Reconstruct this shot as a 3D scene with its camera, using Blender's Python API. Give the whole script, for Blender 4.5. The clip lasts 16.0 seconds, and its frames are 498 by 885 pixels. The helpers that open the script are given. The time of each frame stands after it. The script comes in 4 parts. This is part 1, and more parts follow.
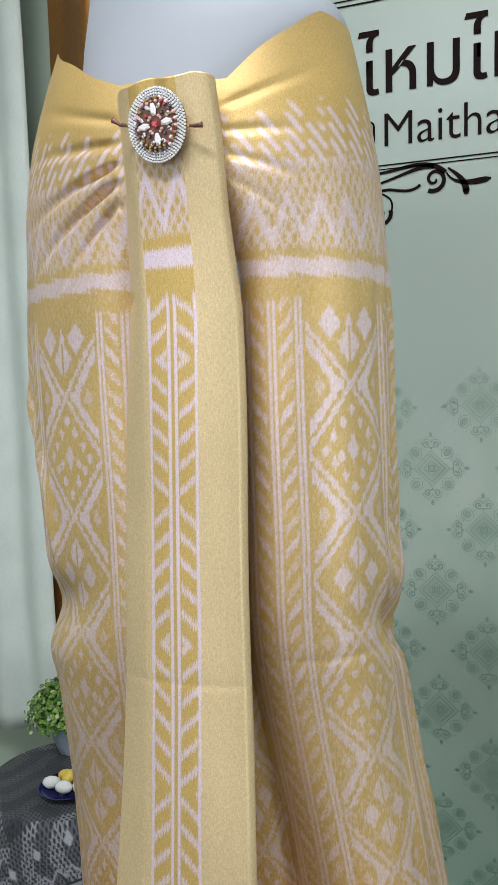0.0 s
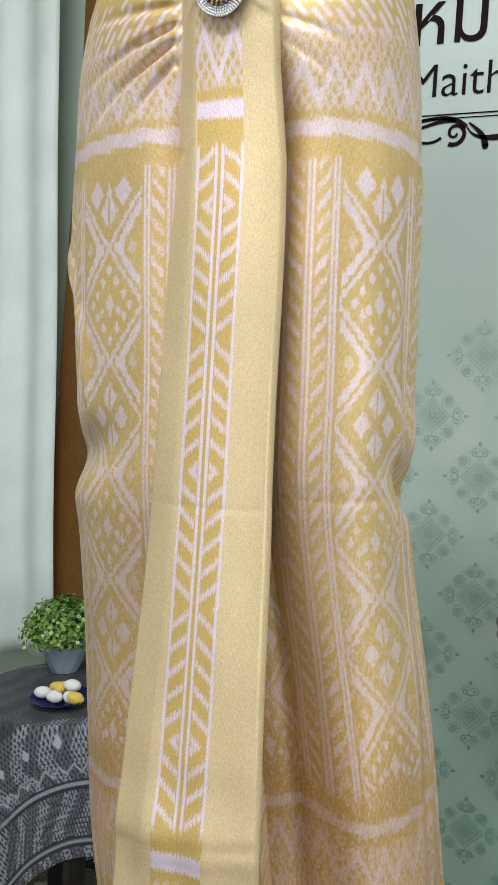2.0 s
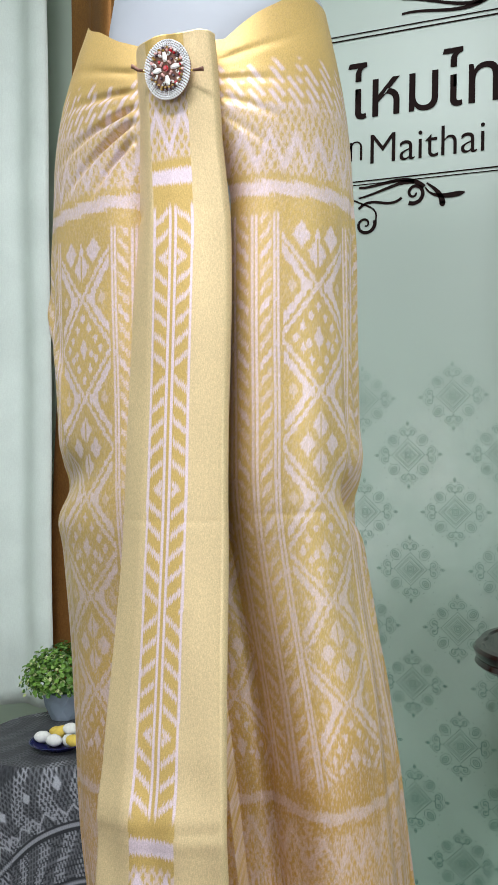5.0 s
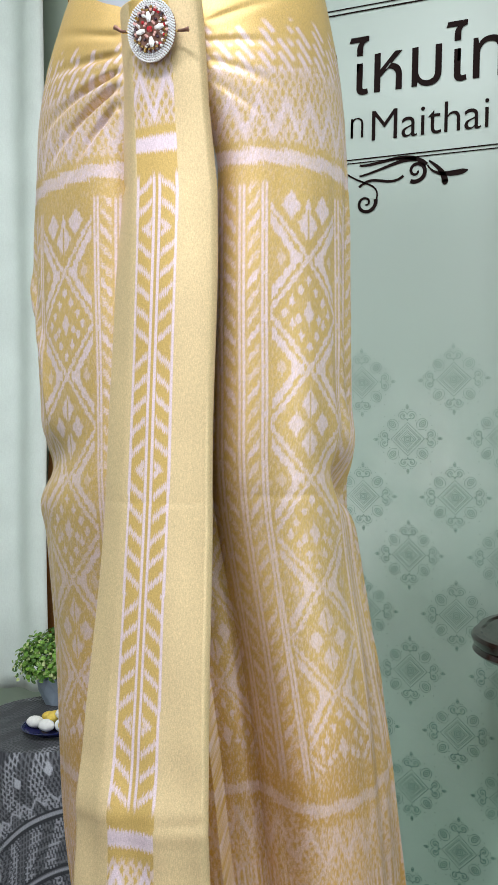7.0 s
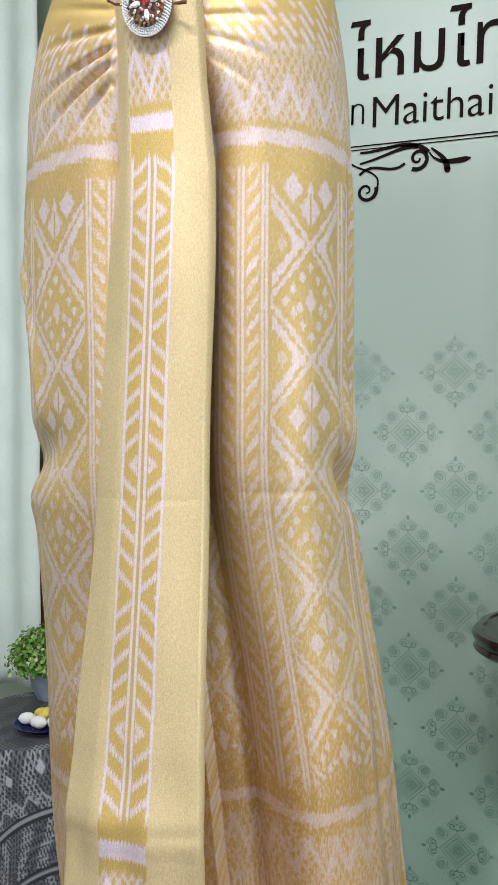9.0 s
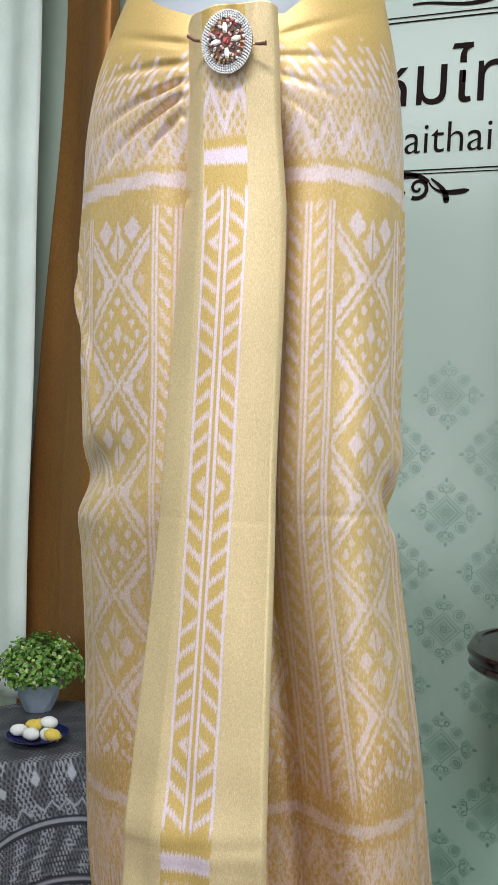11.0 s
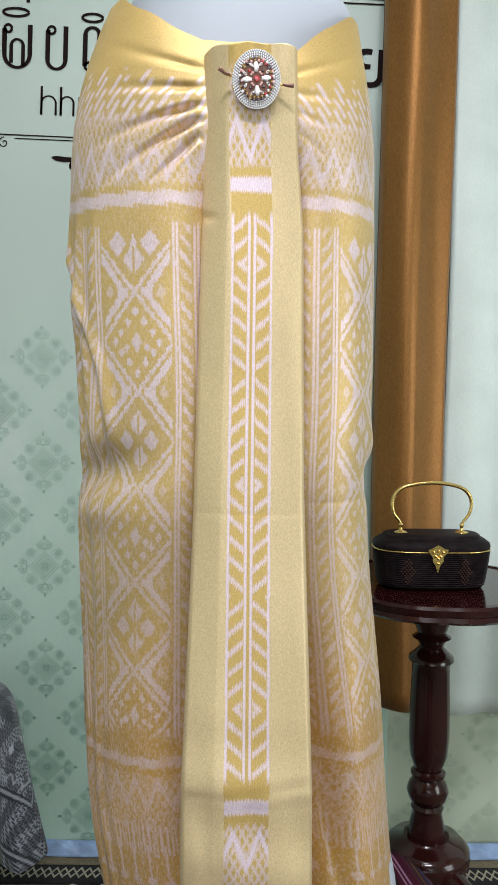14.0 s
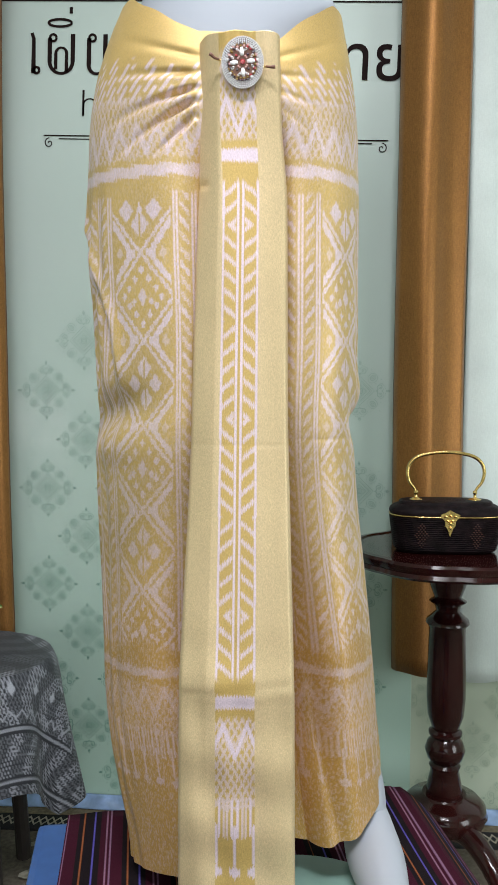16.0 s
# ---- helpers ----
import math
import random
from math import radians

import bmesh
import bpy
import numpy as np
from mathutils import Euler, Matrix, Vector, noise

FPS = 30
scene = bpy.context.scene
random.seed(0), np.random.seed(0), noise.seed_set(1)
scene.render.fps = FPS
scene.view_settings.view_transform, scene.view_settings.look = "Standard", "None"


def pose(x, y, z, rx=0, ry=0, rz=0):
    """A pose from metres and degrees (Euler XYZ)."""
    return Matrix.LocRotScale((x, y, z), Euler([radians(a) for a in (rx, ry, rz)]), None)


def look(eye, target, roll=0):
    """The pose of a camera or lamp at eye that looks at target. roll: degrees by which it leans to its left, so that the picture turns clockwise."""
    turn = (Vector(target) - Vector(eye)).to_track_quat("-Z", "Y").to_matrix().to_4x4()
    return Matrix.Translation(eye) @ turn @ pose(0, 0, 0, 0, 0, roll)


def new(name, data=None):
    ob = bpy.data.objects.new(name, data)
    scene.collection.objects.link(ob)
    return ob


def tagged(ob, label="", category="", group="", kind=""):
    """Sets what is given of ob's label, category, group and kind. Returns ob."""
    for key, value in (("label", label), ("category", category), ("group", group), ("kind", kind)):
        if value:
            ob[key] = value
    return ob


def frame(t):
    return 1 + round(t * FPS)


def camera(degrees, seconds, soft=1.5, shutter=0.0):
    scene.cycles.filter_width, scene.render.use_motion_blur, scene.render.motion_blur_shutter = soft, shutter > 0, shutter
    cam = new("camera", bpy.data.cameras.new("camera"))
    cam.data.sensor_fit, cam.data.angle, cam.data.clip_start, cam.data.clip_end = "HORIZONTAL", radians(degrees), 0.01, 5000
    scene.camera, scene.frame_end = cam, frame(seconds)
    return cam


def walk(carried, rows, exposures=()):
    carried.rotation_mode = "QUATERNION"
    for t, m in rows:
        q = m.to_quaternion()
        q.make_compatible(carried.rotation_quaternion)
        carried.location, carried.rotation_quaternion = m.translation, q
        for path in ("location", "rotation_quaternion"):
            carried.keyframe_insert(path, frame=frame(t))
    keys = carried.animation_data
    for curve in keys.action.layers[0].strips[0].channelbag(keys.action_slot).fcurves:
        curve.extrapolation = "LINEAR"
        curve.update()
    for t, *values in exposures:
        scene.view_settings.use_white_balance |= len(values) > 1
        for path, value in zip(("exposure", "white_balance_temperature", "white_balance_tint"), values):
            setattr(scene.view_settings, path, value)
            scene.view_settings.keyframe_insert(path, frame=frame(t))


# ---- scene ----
W_STRENGTH = 0.06
cam = camera(34.0, 16.0, 1.1)
PATH = [
    (0, (0.311, -0.700, 1.312), (-0.452, 1.145, 1.193), -2.8),
    (0.5, (0.310, -0.717, 1.279), (-0.469, 1.122, 1.166), -2.2),
    (1, (0.304, -0.724, 1.236), (-0.443, 1.127, 1.121), -0.2),
    (1.5, (0.298, -0.749, 1.207), (-0.454, 1.100, 1.087), 0.6),
    (2, (0.297, -0.762, 1.184), (-0.442, 1.092, 1.055), 1.2),
    (2.5, (0.316, -0.781, 1.168), (-0.417, 1.077, 1.067), 1.0),
    (3, (0.350, -0.819, 1.161), (-0.357, 1.052, 1.128), -0.2),
    (3.5, (0.347, -0.839, 1.151), (-0.393, 1.019, 1.142), 0.2),
    (4, (0.351, -0.850, 1.146), (-0.404, 1.001, 1.161), 0.3),
    (4.5, (0.362, -0.853, 1.145), (-0.390, 1.000, 1.184), -0.2),
    (4.7, (0.370, -0.844, 1.146), (-0.375, 1.012, 1.178), -0.8),
    (6.8, (0.384, -0.803, 1.141), (-0.407, 1.034, 1.156), -0.9),
    (7, (0.380, -0.795, 1.140), (-0.385, 1.053, 1.133), -0.7),
    (7.5, (0.378, -0.780, 1.139), (-0.390, 1.067, 1.105), -0.1),
    (8, (0.369, -0.765, 1.137), (-0.411, 1.077, 1.122), -0.3),
    (8.5, (0.366, -0.764, 1.140), (-0.406, 1.081, 1.112), -0.5),
    (11, (0.275, -0.827, 1.155), (-0.365, 1.068, 1.153), 1.2),
    (11.5, (0.201, -0.857, 1.186), (-0.360, 1.062, 1.210), 1.6),
    (12, (0.119, -0.872, 1.200), (-0.221, 1.098, 1.213), 2.3),
    (12.5, (0.030, -0.930, 1.237), (-0.173, 1.059, 1.198), 3.7),
    (13, (0.001, -0.962, 1.253), (-0.097, 1.034, 1.180), 1.4),
    (13.5, (-0.010, -0.965, 1.234), (-0.081, 1.029, 1.098), 1.4),
    (14, (0.000, -0.971, 1.228), (0.004, 1.023, 1.062), 0.5),
    (14.5, (-0.011, -1.011, 1.226), (-0.012, 0.984, 1.078), 2.2),
    (15, (0.009, -1.045, 1.210), (-0.063, 0.946, 1.032), 1.5),
    (15.5, (0.042, -1.062, 1.180), (-0.041, 0.928, 1.002), 0.8),
    (16, (0.084, -1.088, 1.155), (-0.059, 0.901, 1.011), 0.1),
]
walk(cam, [(t, look(eye, target, roll)) for t, eye, target, roll in PATH], exposures=((0, -0.22), (1.0, -0.12), (2.5, 0.03), (8.5, 0.09), (12.0, 0.02), (16.0, 0.04)))

# ---- light ----
world = bpy.data.worlds.new("shop_air")
scene.world = world
world.use_nodes = True
world.node_tree.nodes["Background"].inputs[0].default_value = (0.9, 0.95, 1.0, 1)
world.node_tree.nodes["Background"].inputs[1].default_value = W_STRENGTH
CEIL = 2.95


def area(name, m, sx, sy, watts, colour):
    data = bpy.data.lights.new(name, "AREA")
    data.shape, data.size, data.size_y, data.energy, data.color = "RECTANGLE", sx, sy, watts, colour
    ob = new(name, data)
    ob.matrix_world = m
    return ob


area("ceiling_lamp_front", look((0.05, -1.30, CEIL - 0.06), (0.05, -1.30, 0)), 1.2, 0.3, 46, (0.965, 0.985, 1.05))
area("ceiling_lamp_near", look((0.0, -0.50, CEIL - 0.06), (0.0, -0.50, 0)), 0.9, 0.25, 9, (0.965, 0.985, 1.05))
# fill light added at the right to lift curtain and banner; no shopfront there
area("right_fill", look((2.5, -0.7, 1.1), (0.6, 1.0, 0.6)), 1.4, 1.4, 34, (0.92, 0.96, 1.0))
# wide unseen fill added behind the camera; the front wall has no door
area("rear_fill", look((-0.5, -3.1, 1.25), (-0.3, 1.0, 0.95)), 2.6, 2.0, 19, (0.95, 0.965, 1.04))


# ---- materials ----
def mat(name, colour, rough=0.6, metal=0.0, grain=0.0, grain_scale=60.0, bump=0.0, bump_scale=200.0, spec=0.5, coat=0.0, sheen=0.0, stretch=(1, 1, 1), blotch=0.0, blotch_scale=4.0):
    m = bpy.data.materials.new(name)
    m.use_nodes = True
    nt = m.node_tree
    b = nt.nodes["Principled BSDF"]
    b.inputs["Base Color"].default_value = (*colour, 1)
    b.inputs["Roughness"].default_value = rough
    b.inputs["Metallic"].default_value = metal
    b.inputs["Specular IOR Level"].default_value = spec
    b.inputs["Coat Weight"].default_value = coat
    b.inputs["Sheen Weight"].default_value = sheen
    tc = nt.nodes.new("ShaderNodeTexCoord")
    mp = nt.nodes.new("ShaderNodeMapping")
    mp.inputs["Scale"].default_value = stretch
    nt.links.new(tc.outputs["Object"], mp.inputs[0])
    if grain or blotch:
        last = None
        for amount, scale in ((grain, grain_scale), (blotch, blotch_scale)):
            if not amount:
                continue
            n = nt.nodes.new("ShaderNodeTexNoise")
            n.inputs["Scale"].default_value = scale
            n.inputs["Detail"].default_value = 4
            nt.links.new(mp.outputs[0], n.inputs["Vector"])
            r = nt.nodes.new("ShaderNodeMapRange")
            r.inputs["From Min"].default_value, r.inputs["From Max"].default_value = 0.3, 0.7
            r.inputs["To Min"].default_value, r.inputs["To Max"].default_value = 1 - amount, 1 + amount
            nt.links.new(n.outputs[0], r.inputs[0])
            mx = nt.nodes.new("ShaderNodeMix")
            mx.data_type, mx.blend_type = "RGBA", "MULTIPLY"
            mx.inputs[0].default_value = 1
            if last is None:
                mx.inputs[6].default_value = (*colour, 1)
            else:
                nt.links.new(last, mx.inputs[6])
            nt.links.new(r.outputs[0], mx.inputs[7])
            last = mx.outputs[2]
        nt.links.new(last, b.inputs["Base Color"])
    if bump:
        n = nt.nodes.new("ShaderNodeTexNoise")
        n.inputs["Scale"].default_value = bump_scale
        n.inputs["Detail"].default_value = 3
        nt.links.new(mp.outputs[0], n.inputs["Vector"])
        bp = nt.nodes.new("ShaderNodeBump")
        bp.inputs["Strength"].default_value = bump
        bp.inputs["Distance"].default_value = 0.002
        nt.links.new(n.outputs[0], bp.inputs["Height"])
        nt.links.new(bp.outputs[0], b.inputs["Normal"])
    return m


def cloth_mat(name, rough, spec, sheen, attr=True, colour=(0.6, 0.4, 0.1), weave=900.0, bump=0.35, slub=0.08):
    """Woven cloth: pattern from the dyed-yarn attribute, thread grain and slubs on top."""
    m = mat(name, colour, rough, spec=spec, sheen=sheen)
    nt = m.node_tree
    b = nt.nodes["Principled BSDF"]
    tc = nt.nodes["Texture Coordinate"] if "Texture Coordinate" in nt.nodes else nt.nodes.new("ShaderNodeTexCoord")
    base = None
    if attr:
        at = nt.nodes.new("ShaderNodeAttribute")
        at.attribute_name = "yarn"
        base = at.outputs["Color"]
    heights = []
    last = base
    for stretch, scale, amount in (((1, 1, 0.2), weave, slub), ((0.35, 0.35, 1), weave * 1.1, slub * 0.8), ((1, 1, 1), 9.0, 0.05)):
        mp = nt.nodes.new("ShaderNodeMapping")
        mp.inputs["Scale"].default_value = stretch
        nt.links.new(tc.outputs["Object"], mp.inputs[0])
        n = nt.nodes.new("ShaderNodeTexNoise")
        n.inputs["Scale"].default_value = scale
        n.inputs["Detail"].default_value = 2
        nt.links.new(mp.outputs[0], n.inputs["Vector"])
        r = nt.nodes.new("ShaderNodeMapRange")
        r.inputs["From Min"].default_value, r.inputs["From Max"].default_value = 0.3, 0.7
        r.inputs["To Min"].default_value, r.inputs["To Max"].default_value = 1 - amount, 1 + amount
        nt.links.new(n.outputs[0], r.inputs[0])
        mx = nt.nodes.new("ShaderNodeMix")
        mx.data_type, mx.blend_type = "RGBA", "MULTIPLY"
        mx.inputs[0].default_value = 1
        if last is None:
            mx.inputs[6].default_value = (*colour, 1)
        else:
            nt.links.new(last, mx.inputs[6])
        nt.links.new(r.outputs[0], mx.inputs[7])
        last = mx.outputs[2]
        heights.append(n.outputs[0])
    nt.links.new(last, b.inputs["Base Color"])
    ad = nt.nodes.new("ShaderNodeMath")
    nt.links.new(heights[0], ad.inputs[0])
    nt.links.new(heights[1], ad.inputs[1])
    bp = nt.nodes.new("ShaderNodeBump")
    bp.inputs["Strength"].default_value = bump
    bp.inputs["Distance"].default_value = 0.0008
    nt.links.new(ad.outputs[0], bp.inputs["Height"])
    nt.links.new(bp.outputs[0], b.inputs["Normal"])
    return m


# hem dye colour, also used to paint the dimmer, warmer light lower down
AMBER_DIM = (0.545, 0.315, 0.075)
GOLD, PINK, CREAM = (0.592, 0.402, 0.132), (0.745, 0.610, 0.680), (0.700, 0.535, 0.305)
M_SILK = cloth_mat("ikat_silk", 0.44, 0.5, 0.03, weave=1500.0, slub=0.11, bump=0.20)
M_SILK.node_tree.nodes["Principled BSDF"].inputs["Metallic"].default_value = 0.32
M_GREYSILK = cloth_mat("grey_ikat", 0.6, 0.3, 0.1, slub=0.15)
M_STRIPE = cloth_mat("striped_cloth", 0.9, 0.1, 0.0, slub=0.15)
M_BROWN = cloth_mat("brown_silk", 0.46, 0.5, 0.05, attr=False, colour=(0.315, 0.140, 0.036), weave=500.0, slub=0.16)
M_BROWN.node_tree.nodes["Principled BSDF"].inputs["Metallic"].default_value = 0.6
M_SELVEDGE = mat("selvedge", (0.10, 0.045, 0.018), 0.5, grain=0.2, grain_scale=200)
M_PALE = cloth_mat("pale_satin", 0.45, 0.45, 0.1, attr=False, colour=(0.69, 0.765, 0.73), weave=500.0, slub=0.03, bump=0.15)
M_WHITE = mat("dummy_white", (0.40, 0.425, 0.48), 0.6, grain=0.015, grain_scale=20)
M_BANNER = mat("banner_vinyl", (0.44, 0.57, 0.49), 0.38, bump=0.04, bump_scale=6)


def banner_print(m):
    """The print runs from a deeper green at the foot to a greyer mint above."""
    nt = m.node_tree
    g = nt.nodes.new("ShaderNodeNewGeometry")
    s = nt.nodes.new("ShaderNodeSeparateXYZ")
    n = nt.nodes.new("ShaderNodeTexNoise")
    n.inputs["Scale"].default_value = 2.5
    a = nt.nodes.new("ShaderNodeMath")
    a.operation = "MULTIPLY_ADD"
    a.inputs[1].default_value = 0.5
    k = nt.nodes.new("ShaderNodeMapRange")
    k.inputs["From Min"].default_value, k.inputs["From Max"].default_value = 0.45, 1.75
    r = nt.nodes.new("ShaderNodeValToRGB")
    e = r.color_ramp.elements
    e[0].color, e[1].color = (0.485, 0.665, 0.565, 1), (0.55, 0.645, 0.595, 1)
    nt.links.new(g.outputs["Position"], s.inputs[0])
    nt.links.new(g.outputs["Position"], n.inputs["Vector"])
    nt.links.new(n.outputs[0], a.inputs[0])
    nt.links.new(s.outputs[2], a.inputs[2])
    nt.links.new(a.outputs[0], k.inputs[0])
    nt.links.new(k.outputs[0], r.inputs[0])
    # soft pale clouds printed above the ornaments
    cloud = nt.nodes.new("ShaderNodeTexNoise")
    cloud.inputs["Scale"].default_value, cloud.inputs["Detail"].default_value = 3.2, 3
    patch = nt.nodes.new("ShaderNodeMapRange")
    patch.inputs["From Min"].default_value, patch.inputs["From Max"].default_value = 0.46, 0.70
    zone = nt.nodes.new("ShaderNodeValToRGB")
    zone.color_ramp.elements[0].position, zone.color_ramp.elements[0].color = 0.40, (0, 0, 0, 1)
    zone.color_ramp.elements[1].position, zone.color_ramp.elements[1].color = 0.82, (0, 0, 0, 1)
    zone.color_ramp.elements.new(0.60).color = (0.9, 0.9, 0.9, 1)
    both = nt.nodes.new("ShaderNodeMath")
    both.operation = "MULTIPLY"
    mix = nt.nodes.new("ShaderNodeMix")
    mix.data_type = "RGBA"
    mix.inputs[7].default_value = (0.72, 0.80, 0.745, 1)
    nt.links.new(g.outputs["Position"], cloud.inputs["Vector"])
    nt.links.new(cloud.outputs[0], patch.inputs[0])
    nt.links.new(k.outputs[0], zone.inputs[0])
    nt.links.new(patch.outputs[0], both.inputs[0])
    nt.links.new(zone.outputs[0], both.inputs[1])
    nt.links.new(both.outputs[0], mix.inputs[0])
    nt.links.new(r.outputs[0], mix.inputs[6])
    nt.links.new(mix.outputs[2], nt.nodes["Principled BSDF"].inputs["Base Color"])


banner_print(M_BANNER)
M_INK = mat("brown_ink", (0.014, 0.006, 0.0055), 0.7, grain=0.1, spec=0.12)
M_WALL = mat("green_wall", (0.52, 0.62, 0.52), 0.8, blotch=0.05, bump=0.1, bump_scale=80)
M_CEIL = mat("ceiling_white", (0.8, 0.8, 0.78), 0.9, grain=0.02)
M_CARPET = mat("carpet", (0.16, 0.13, 0.10), 0.95, grain=0.3, grain_scale=90, bump=0.6, bump_scale=400)
M_WOOD = mat("mahogany_lacquer", (0.026, 0.005, 0.0045), 0.16, grain=0.35, grain_scale=14, stretch=(1, 1, 0.15), coat=0.3, spec=0.35)
M_DARK = mat("dark_wood", (0.03, 0.022, 0.02), 0.5, grain=0.3, grain_scale=20)
M_BAG = mat("woven_vine", (0.012, 0.007, 0.008), 0.55, grain=0.6, grain_scale=60, bump=0.4, bump_scale=300, spec=0.12)
M_VINE = mat("brown_vine", (0.075, 0.026, 0.018), 0.5, grain=0.5, grain_scale=90)
M_GOLDM = mat("gilt_metal", (0.85, 0.60, 0.22), 0.22, metal=1.0, grain=0.1, bump=0.15, bump_scale=500)
M_TARP = mat("tarpaulin_blue", (0.30, 0.43, 0.68), 0.4, grain=0.2, grain_scale=30, blotch=0.2, blotch_scale=20)
M_BLUE = mat("blue_plastic", (0.035, 0.10, 0.30), 0.4, grain=0.08, blotch=0.08)
M_NAVY = mat("navy_glaze", (0.012, 0.014, 0.09), 0.12, grain=0.05)
M_COC_W = mat("white_cocoon", (0.80, 0.80, 0.78), 0.8, grain=0.05, grain_scale=200, bump=0.3, bump_scale=500)
M_COC_Y = mat("yellow_cocoon", (0.75, 0.55, 0.10), 0.8, grain=0.08, grain_scale=200, bump=0.3, bump_scale=500)
M_POT = mat("grey_pot", (0.27, 0.32, 0.40), 0.55, grain=0.1, grain_scale=40, blotch=0.1, blotch_scale=15)
M_GLASSY = mat("green_glass_plate", (0.35, 0.55, 0.48), 0.1, grain=0.02)


def leaf_mat():
    m = mat("leaf_green", (0.1, 0.22, 0.03), 0.45)
    nt = m.node_tree
    g = nt.nodes.new("ShaderNodeNewGeometry")
    r = nt.nodes.new("ShaderNodeValToRGB")
    e = r.color_ramp.elements
    e[0].position, e[0].color = 0.0, (0.035, 0.11, 0.012, 1)
    e[1].position, e[1].color = 0.85, (0.20, 0.38, 0.06, 1)
    x = r.color_ramp.elements.new(0.92)
    x.color = (0.52, 0.60, 0.27, 1)
    nt.links.new(g.outputs["Random Per Island"], r.inputs[0])
    nt.links.new(r.outputs[0], nt.nodes["Principled BSDF"].inputs["Base Color"])
    return m


def medallion_mat():
    """Printed motif ink that pales towards the upper rows of the print."""
    m = mat("motif_ink", (0.1, 0.2, 0.15), 0.4)
    nt = m.node_tree
    g = nt.nodes.new("ShaderNodeNewGeometry")
    s = nt.nodes.new("ShaderNodeSeparateXYZ")
    r = nt.nodes.new("ShaderNodeValToRGB")
    k = nt.nodes.new("ShaderNodeMapRange")
    k.inputs["From Min"].default_value, k.inputs["From Max"].default_value = 0.3, 1.4
    nt.links.new(g.outputs["Position"], s.inputs[0])
    nt.links.new(s.outputs[2], k.inputs[0])
    nt.links.new(k.outputs[0], r.inputs[0])
    e = r.color_ramp.elements
    e[0].color, e[1].color = (0.17, 0.345, 0.275, 1), (0.41, 0.545, 0.475, 1)
    nt.links.new(r.outputs[0], nt.nodes["Principled BSDF"].inputs["Base Color"])
    return m


M_LEAF, M_MOTIF = leaf_mat(), medallion_mat()


def gem(name, colour, rough=0.05, metal=0.0):
    return mat(name, colour, rough, metal=metal, coat=1.0, spec=1.0)


M_CRYSTAL = gem("crystal", (0.95, 0.95, 0.98), 0.25, 0.0)
M_ROSE = gem("rose_stone", (0.85, 0.50, 0.47), 0.2, 0.0)
M_WHITE_STONE = gem("white_stone", (0.93, 0.90, 0.90), 0.3, 0.0)
M_RUBY = gem("ruby_stone", (0.55, 0.015, 0.03))
M_AMBER = gem("amber_stone", (0.35, 0.20, 0.03), 0.08, 0.3)
M_PLUM = gem("plum_stone", (0.05, 0.012, 0.04))
M_SETTING = mat("dark_setting", (0.24, 0.12, 0.09), 0.4, metal=0.4, grain=0.2)


# ---- mesh helpers ----
def part(name, bm, material, parent=None, label=""):
    me = bpy.data.meshes.new(name)
    bm.to_mesh(me)
    bm.free()
    me.materials.append(material)
    ob = new(name, me)
    ob.parent = parent
    if label:
        tagged(ob, label)
    return ob


def smooth(ob, angle=None):
    for p in ob.data.polygons:
        p.use_smooth = True
    if angle:
        ob.data.set_sharp_from_angle(angle=radians(angle))
    return ob


def thing(name, label, category, at=(0, 0, 0), group="", kind="", turn=0):
    ob = new(name)
    ob.matrix_world = pose(*at, 0, 0, turn)
    return tagged(ob, label, category, group, kind)


def box(x0, x1, y0, y1, z0, z1, bevel=0.0, segments=2):
    bm = bmesh.new()
    bmesh.ops.create_cube(bm, size=1)
    for v in bm.verts:
        v.co = ((x0 + x1) / 2 + v.co.x * (x1 - x0), (y0 + y1) / 2 + v.co.y * (y1 - y0), (z0 + z1) / 2 + v.co.z * (z1 - z0))
    if bevel:
        bmesh.ops.bevel(bm, geom=bm.edges[:], offset=bevel, segments=segments, affect="EDGES", profile=0.6)
    return bm


def grid(name, P, material, parent=None, colours=None, wrap=False, label="", thick=0.0):
    """A sheet from an array of rows of points; wrap joins the last column to the first."""
    n, m = P.shape[:2]
    idx = np.arange(n * m).reshape(n, m)
    if wrap:
        idx = np.concatenate([idx, idx[:, :1]], 1)
    q = np.stack([idx[:-1, :-1], idx[:-1, 1:], idx[1:, 1:], idx[1:, :-1]], -1).reshape(-1, 4)
    me = bpy.data.meshes.new(name)
    me.vertices.add(n * m)
    me.vertices.foreach_set("co", P.reshape(-1).astype(np.float32))
    me.loops.add(q.size)
    me.loops.foreach_set("vertex_index", q.reshape(-1).astype(np.int32))
    me.polygons.add(len(q))
    me.polygons.foreach_set("loop_start", np.arange(0, q.size, 4, dtype=np.int32))
    me.polygons.foreach_set("use_smooth", np.ones(len(q), dtype=bool))
    me.update(calc_edges=True)
    if colours is not None:
        at = me.color_attributes.new("yarn", "FLOAT_COLOR", "POINT")
        rgba = np.concatenate([colours, np.ones((*colours.shape[:2], 1))], -1)
        at.data.foreach_set("color", rgba.reshape(-1).astype(np.float32))
    me.materials.append(material)
    ob = new(name, me)
    ob.parent = parent
    if thick:
        s = ob.modifiers.new("thickness", "SOLIDIFY")
        s.thickness, s.offset = thick, 0
    if label:
        tagged(ob, label)
    return ob


